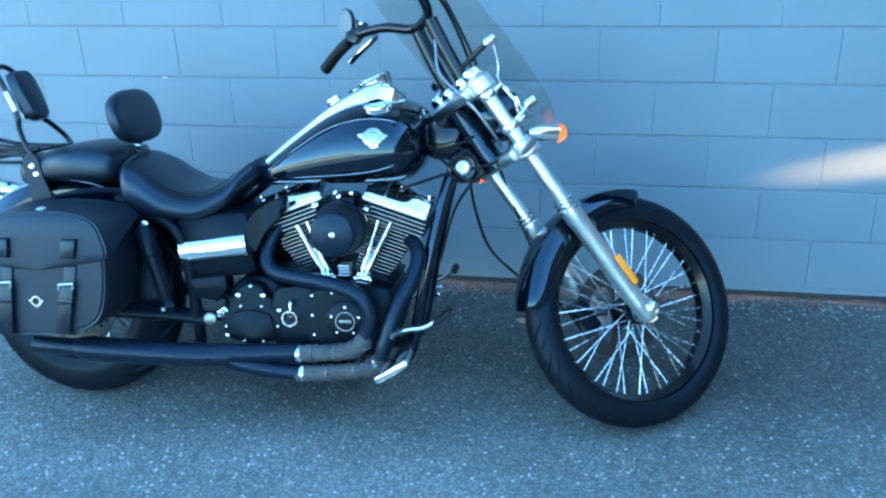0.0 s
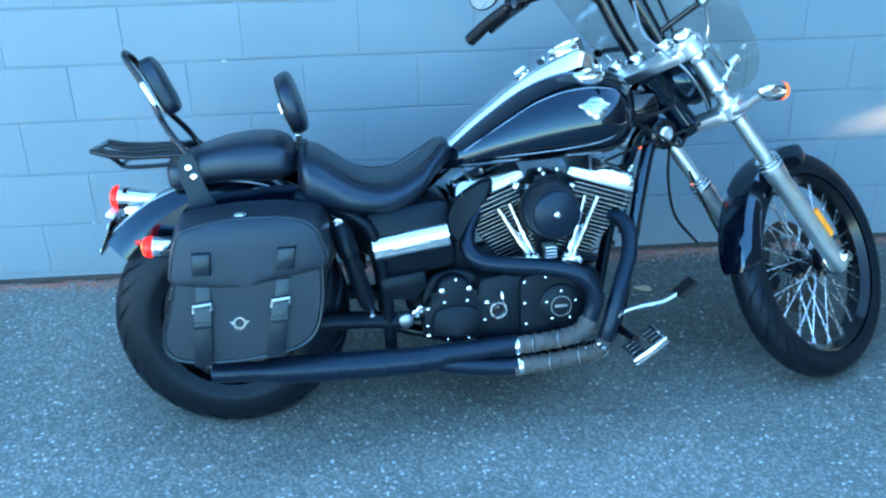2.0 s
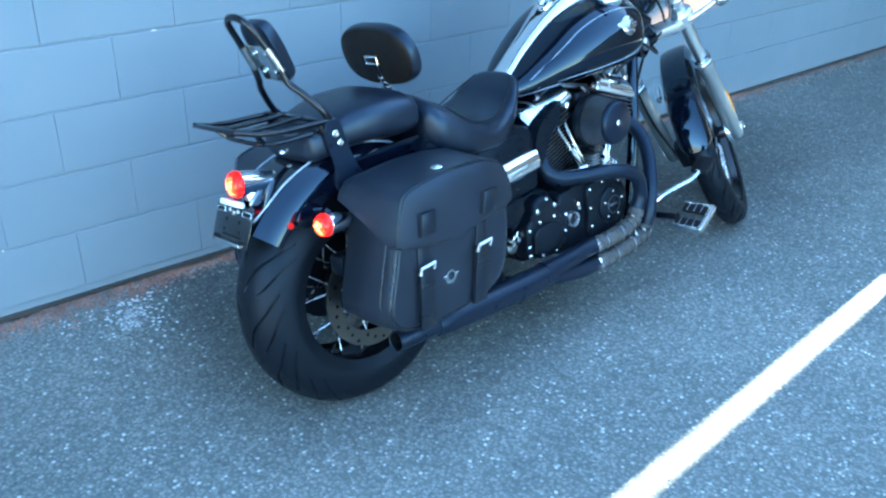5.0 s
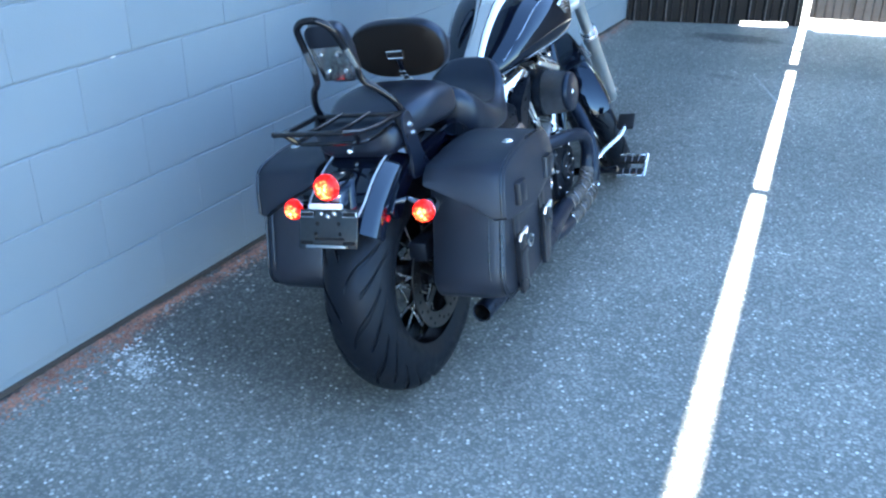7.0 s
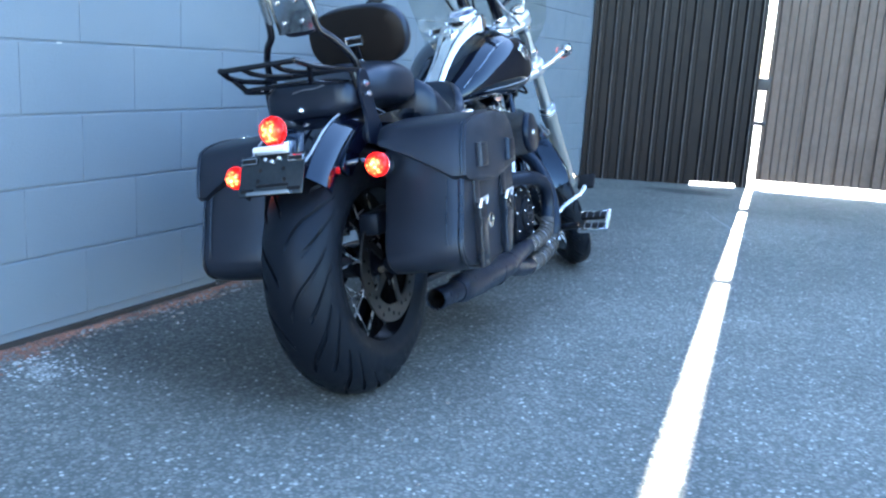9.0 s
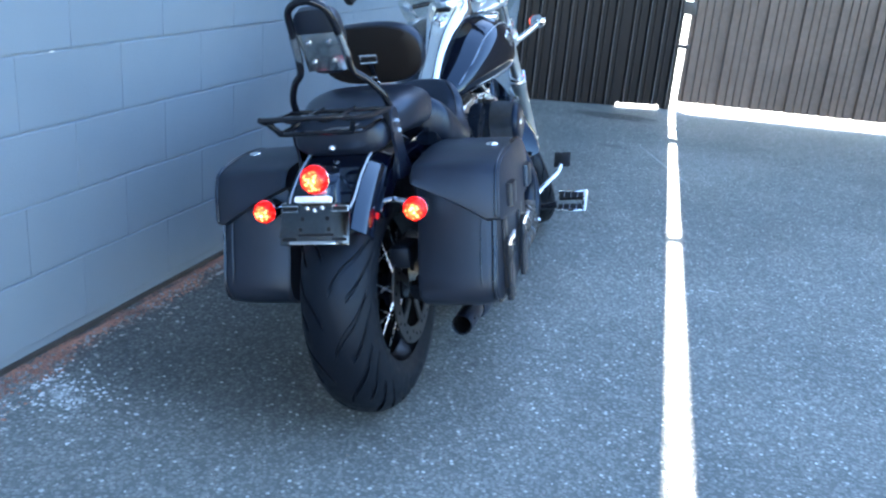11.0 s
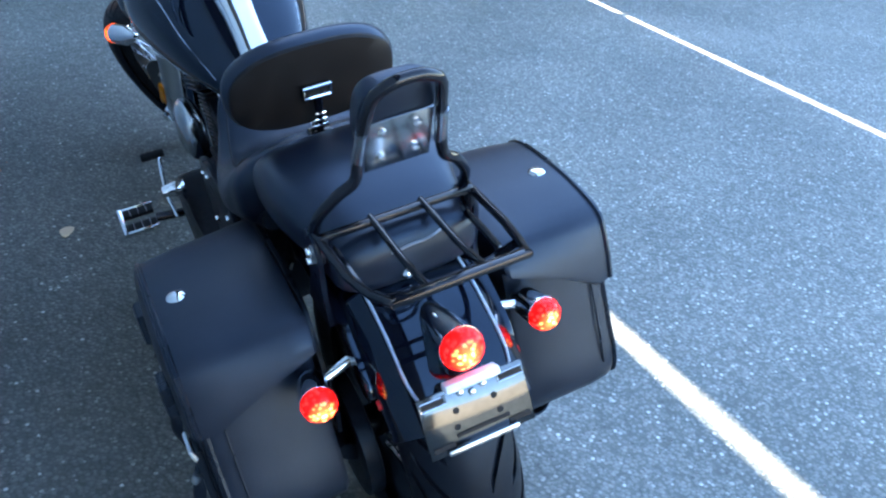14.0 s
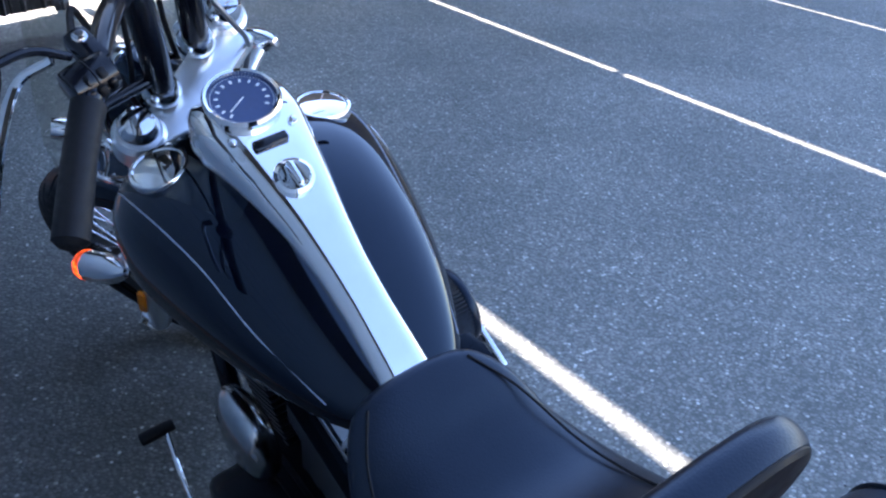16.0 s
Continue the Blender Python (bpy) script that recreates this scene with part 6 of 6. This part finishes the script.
EX_F = [(1.04, -0.04, 0.545), (1.085, -0.085, 0.542), (1.110, -0.13, 0.51), (1.098, -0.178, 0.45), (1.056, -0.222, 0.365), (1.026, -0.236, 0.275), (1.014, -0.232, 0.23)]
EX_F2 = [(1.02, -0.226, 0.235), (0.995, -0.228, 0.2), (0.95, -0.227, 0.188), (0.86, -0.224, 0.175), (0.755, -0.215, 0.165)]
pipe = part("exhaust", tube(EX_R, 0.0228, 18, 8), MATT, bike, "matt black two-into-one exhaust with wrapped header bends")
part("header_pipe", tube(EX_F, 0.0228, 18, 8), MATT, pipe)


def wrapped(pts):
    """A pipe bandaged with overlapping turns of cloth tape."""
    path = catmull(pts, 30)
    n = len(path)
    length = sum((b - a).length for a, b in zip(path, path[1:]))
    radii = []
    done = 0.0
    for i in range(n):
        if i:
            done += (path[i] - path[i - 1]).length
        radii.append(0.0215 + 0.0052 * ((done / 0.026) % 1.0) + 0.0006 * noise.noise((done * 60, 0, 1)))
    bm = bmesh.new()
    rings, side = [], None
    for i, q in enumerate(path):
        d = (path[min(i + 1, n - 1)] - path[max(i - 1, 0)]).normalized()
        side = side or d.orthogonal().normalized()
        side = (side - d * side.dot(d)).normalized()
        up = d.cross(side)
        rings.append([q + (side * math.cos(a) + up * math.sin(a)) * (radii[i] * (1 + 0.03 * noise.noise((i * 0.3, 3 * math.cos(a), 3 * math.sin(a))))) for a in (2 * math.pi * k / 18 for k in range(18))])
    return loft(rings, bm)


part("pipe_wrap", wrapped(EX_R2), WRAP, pipe, "grey-brown cloth pipe wrap")
part("pipe_wrap", wrapped(EX_F2), WRAP, pipe, "grey-brown cloth pipe wrap")
for p, d, r in (((0.765, -0.215, 0.228), (1, 0, 0.09), 0.027), ((0.775, -0.215, 0.167), (1, 0, 0.09), 0.027), ((0.965, -0.215, 0.192), (0.9, 0, 0.25), 0.029), ((0.94, -0.215, 0.186), (0.9, 0, 0.2), 0.028)):
    part("clamp", lathe([(r - 0.004, -0.006), (r, -0.006), (r + 0.001, 0.0), (r, 0.006), (r - 0.004, 0.006)], to_axis(p, d), 24, closed=True), CHROME, pipe, "chrome hose clamp")
for k, path in enumerate((EX_R2, EX_F2)):
    line = catmull(path, 10)
    for i in ((6, 15, 24, 33) if k == 0 else (5, 13, 21, 30)):
        part("wire_tie", lathe([(0.0245, -0.0018), (0.0272, -0.0012), (0.0272, 0.0012), (0.0245, 0.0018)], to_axis(line[i], line[i + 1] - line[i - 1] + Vector((0, 0.006, 0))), 20, closed=True), FIN, pipe, "thin steel wire tie" if i < 7 else "")
part("clamp_screw", bolt((1.0, -0.236, 0.215), (0, -1, 0), 0.009, 0.02), CHROME, pipe)
part("flange", box((1.0, -0.225, 0.2), (0.05, 0.03, 0.045), 0.01, Matrix()), CHROME, pipe, "bright pipe flange")
part("upper_shield", tube([(0.765, -0.215, 0.232), (0.70, -0.217, 0.228), (0.60, -0.222, 0.224), (0.52, -0.226, 0.222)], 0.026, 18, 5, radii=[0.0255, 0.027, 0.030, 0.034]), MATT, pipe)
part("lower_shield", tube([(0.765, -0.215, 0.168), (0.70, -0.217, 0.172), (0.60, -0.222, 0.19), (0.52, -0.226, 0.212)], 0.026, 18, 5, radii=[0.0255, 0.026, 0.026, 0.024]), MATT, pipe)
part("silencer", tube([(0.56, -0.224, 0.218), (0.46, -0.228, 0.217), (0.3, -0.232, 0.221), (0.13, -0.236, 0.228), (0.085, -0.237, 0.23)], 0.038, 22, 5, radii=[0.034, 0.0375, 0.038, 0.037, 0.030]), MATT, pipe, "long matt black silencer")
part("tail_pipe", lathe([(0.027, 0.0), (0.027, 0.135), (0.0255, 0.138), (0.0235, 0.136), (0.0235, 0.03), (0, 0.028)], to_axis((0.09, -0.237, 0.23), (-1, -0.015, 0.055)), 24), MATT, pipe)
part("pipe_bore", lathe([(0.0, 0.032), (0.0228, 0.032), (0.0228, 0.134), (0.0220, 0.134), (0.0220, 0.034), (0, 0.034)], to_axis((0.09, -0.237, 0.23), (-1, -0.015, 0.055)), 24), SOOT, pipe, "sooty bore")
for x, r in ((0.135, 0.0385), (0.395, 0.0388)):
    part("weld_band", lathe([(r - 0.004, -0.004), (r, -0.003), (r, 0.003), (r - 0.004, 0.004)], to_axis((x, -0.2295 - 0.0135 * (0.4 - x), 0.2155 + 0.046 * (0.4 - x)), (-1, -0.012, 0.045)), 28, closed=True), MATT, pipe)

# foot controls
for s in (-1, 1):
    peg = part("foot_peg", tube([(1.07, 0.10 * s, 0.235), (1.07, 0.2 * s, 0.24), (1.072, (0.31 if s < 0 else 0.285) * s, 0.25)], 0.012, 12), BAR_BLACK, bike, "chrome-framed forward foot peg with rubber pads")
    pm_ = Matrix.Translation((1.076, 0.36 * s if s < 0 else 0.325, 0.258)) @ Matrix.Rotation(radians(-34 if s < 0 else -20), 4, "Y") @ Matrix.Scale(1.0 if s < 0 else 0.9, 4)
    for x in (-0.028, 0.028):
        part("peg_pad", box((x, 0, 0), (0.03, 0.088, 0.016), 0.005, pm_), GRIP, peg)
        for q in (-0.024, 0.0, 0.024):
            part("rib", box((x, q, 0.008), (0.027, 0.0022, 0.0022), 0.0007, pm_, 1), FIN, peg)
    part("peg_rim", box((0, 0.052 * s, 0.0), (0.106, 0.016, 0.022), 0.006, pm_), CHROME, peg, "chrome end bar")
    for x in (-0.046, 0.046):
        part("peg_rim", box((x, 0.0, 0.0), (0.010, 0.096, 0.017), 0.004, pm_), CHROME, peg)
brake = part("brake_pedal", tube([(1.04, -0.235, 0.285), (1.06, -0.26, 0.315), (1.1, -0.285, 0.335), (1.15, -0.305, 0.35), (1.185, -0.315, 0.372)], 0.0098, 10, flat=0.8), CHROME, bike, "chrome brake pedal with a black rubber pad")
part("pedal_pad", box((0, 0, 0), (0.062, 0.06, 0.013), 0.004, Matrix.Translation((1.203, -0.318, 0.388)) @ Matrix.Rotation(radians(-42), 4, "Y")), GRIP, brake)
part("pedal_arm", tube([(1.04, -0.235, 0.285), (1.045, -0.2, 0.26), (1.06, -0.12, 0.25)], 0.008, 10), BAR_BLACK, brake)
shift = part("shift_lever", tube([(1.02, 0.235, 0.262), (1.07, 0.24, 0.30), (1.12, 0.235, 0.335), (1.175, 0.225, 0.374)], 0.005, 8), CHROME, bike, "chrome shift lever with a black rubber toe peg")
part("toe_peg", lathe([(0.0, 0.0), (0.011, 0.0), (0.012, 0.01), (0.012, 0.058), (0.01, 0.062), (0, 0.062)], to_axis((1.178, 0.21, 0.377), (0, 1, 0)), 14), GRIP, shift)
stand_foot = BIKE.inverted() @ Vector((-0.42, 2.83, 0.008))
part("side_stand", tube([(0.72, 0.12, 0.17), (0.71, 0.2, 0.11), tuple(stand_foot + Vector((0.03, -0.03, 0.03))), tuple(stand_foot)], 0.011, 10), BAR_BLACK, bike, "black side stand")
part("crank_peg", lathe([(0.0, 0.0), (0.016, 0.0), (0.018, 0.02), (0.012, 0.05), (0, 0.055)], to_axis((0.73, 0.215, 0.5), (0, 1, 0)), 16), CHROME, bike, "small chrome fitting")

# cables and hoses
CABLES = [
    [(0.62, 0.06, 0.72), (0.9, 0.11, 0.75), (1.12, 0.09, 0.80), (1.24, 0.08, 0.92)],
    [tuple(FORK @ Vector(q)) for q in ((0.05, 0.22, 0.77), (0.12, 0.12, 0.66), (0.10, 0.07, 0.45), (0.03, 0.06, 0.25))] + [(1.2, 0.05, 0.62), (1.15, 0.06, 0.45)],
    [tuple(FORK @ Vector(q)) for q in ((0.05, -0.22, 0.77), (0.13, -0.10, 0.68), (0.11, -0.06, 0.46), (0.03, -0.07, 0.22))] + [(1.17, -0.08, 0.74), (1.05, -0.1, 0.70)],
    [tuple(FORK @ Vector(q)) for q in ((0.05, -0.2, 0.775), (0.15, -0.04, 0.64), (0.12, 0.02, 0.42), (0.06, 0.1, 0.18), (-0.01, 0.12, -0.1), (-0.06, 0.09, -0.3))],
    [(1.255, -0.06, 0.72), (1.27, -0.02, 0.62), (1.31, 0.02, 0.5), (1.40, 0.06, 0.40)],
    [(1.15, -0.05, 0.80), (1.2, -0.1, 0.77), (1.26, -0.11, 0.73), (1.31, -0.05, 0.75)],
    [(1.12, -0.07, 0.83), (1.17, -0.11, 0.82), (1.24, -0.10, 0.84), (1.28, -0.02, 0.86)],
]
for c in CABLES:
    part("cable", tube(c, 0.0045, 8, 6), GRIP, bike)
part("cable", tube([(1.15, -0.03, 1.158), (1.156, -0.05, 1.098), (1.167, -0.08, 1.038), (1.212, -0.11, 0.99), (1.271, -0.125, 0.938), (1.32, -0.12, 0.875), (1.35, -0.1, 0.828)], 0.0042, 8, 6), FIN, bike, "grey braided hose")
part("wiring_cover", box((1.18, 0, 0.83), (0.10, 0.11, 0.10), 0.02), BAR_BLACK, bike)

# ---- small things on the ground ----
def scatter(name, count, place, size, mat, label, category, flat=0.6, seed=3):
    """Loose crumbs that nobody could count, in one mesh."""
    rnd = random.Random(seed)
    verts, faces = [], []
    for _ in range(count):
        x, y = place(rnd)
        s = size * rnd.uniform(0.4, 1.6)
        a = rnd.uniform(0, 6.28)
        base = len(verts)
        k = rnd.choice((4, 5, 6))
        h = s * flat * rnd.uniform(0.6, 1.2)
        for i in range(k):
            b = a + 2 * math.pi * i / k
            r = s * rnd.uniform(0.7, 1.2)
            verts.append((x + r * math.cos(b), y + r * math.sin(b), 0.0))
        for i in range(k):
            b = a + 2 * math.pi * i / k
            r = s * rnd.uniform(0.45, 0.8)
            verts.append((x + r * math.cos(b), y + r * math.sin(b), h))
        for i in range(k):
            j = (i + 1) % k
            faces.append((base + i, base + j, base + k + j, base + k + i))
        faces.append(tuple(base + k + i for i in range(k)))
    me = bpy.data.meshes.new(name)
    me.from_pydata(verts, [], faces)
    me.materials.append(mat)
    return tagged(new(name, me), label, category, kind="stuff")


def along_wall(r):
    x = r.uniform(-4.2, 2.2)
    wide = 0.05 + 0.035 * math.sin(x * 3.1) + 0.03 * math.sin(x * 7.7 + 1)
    return x, WALL_Y - 0.02 - 0.010 * math.sin(x * 5.3) - abs(r.gauss(0, max(0.014, wide) * 0.55))


scatter("rusty_debris", 6500, along_wall, 0.0042, CRUMB, "rust-red crumbs along the foot of the wall", "debris", 0.5, 4)
scatter("grey_debris", 2000, lambda r: (r.uniform(-4.5, 3.4), WALL_Y - 0.03 - abs(r.gauss(0, 0.06))), 0.005, CRUMB_GREY, "loose grey grit along the foot of the wall", "debris", 0.6, 5)
scatter("paint_flakes", 170, lambda r: (r.gauss(-1.46, 0.08), WALL_Y - 0.1 - abs(r.gauss(0, 0.14))), 0.0045, FLAKE, "white paint flakes on the asphalt by the wall", "flakes", 0.12, 6)
scatter("loose_grit", 2600, lambda r: (r.uniform(-3.5, 4.2), r.uniform(-0.6, 3.2)), 0.0032, CRUMB_GREY, "scattered small stones on the asphalt", "grit", 0.6, 7)
leaf_bm = prism(rounded([(-0.035, -0.008), (-0.012, 0.014), (0.02, 0.022), (0.028, 0.0), (0.012, -0.02), (-0.02, -0.016)], 2), -0.001, 0.001, 0.0003, 1, m=Matrix.Translation((0.273, 3.008, 0.008)) @ Matrix.Rotation(radians(90), 4, "X"))
leaf = new("dry_leaf", finish("dry_leaf", leaf_bm, LEAF))
tagged(leaf, "small dry pale leaf lying on the asphalt", "leaf")

# ---- the blocks of the wall ----
def block_mesh(length, height):
    """A painted block's face with softened rims, standing 5 mm proud of the joints."""
    bm = bmesh.new()
    l, h = length / 2 - 0.0003, height / 2 - 0.0024
    rings = []
    for inset, y in ((0.0, 0.0), (0.0004, -0.0030), (0.0016, -0.0044), (0.004, -0.005)):
        rings.append([bm.verts.new((sx * (l - inset * 0.3), y, sz * (h - inset))) for sx, sz in ((-1, -1), (1, -1), (1, 1), (-1, 1))])
    for a, b in zip(rings, rings[1:]):
        for k in range(4):
            bm.faces.new((a[k], a[(k + 1) % 4], b[(k + 1) % 4], b[k]))
    bm.faces.new(rings[-1])
    return finish("brick_block", bm, BLOCK, 6)


block_me = block_mesh(BLOCK_L, COURSE)
far_v, far_f = [], []
for row in range(31):
    z = Z0 + COURSE * (row + 0.5)
    shift = X0 + (0.5 if row % 2 == 0 else 0.0) * BLOCK_L
    for k in range(-32, 10):
        x = shift + BLOCK_L * k
        if x - BLOCK_L / 2 < -13.2 or x + BLOCK_L / 2 > 4.0:
            continue
        if row < 9 and -3.3 < x < 3.9:
            ob = new("block", block_me)
            ob.parent = wall
            ob.location = (x, WALL_Y + 0.003, z)
            ob.rotation_euler = (radians(0.04) * math.sin(k * 3.3 + row), 0, radians(0.03) * math.sin(k * 1.7 + row * 2.1))
        else:
            base = len(far_v)
            far_v += [(x + v.co.x, WALL_Y + 0.003 + v.co.y, z + v.co.z) for v in block_me.vertices]
            far_f += [tuple(base + q for q in p.vertices) for p in block_me.polygons]
me = bpy.data.meshes.new("upper_blocks")
me.from_pydata(far_v, [], far_f)
me.materials.append(BLOCK)
rest_blocks = new("upper_blocks", me)
rest_blocks.parent = wall
tagged(rest_blocks, kind="stuff")
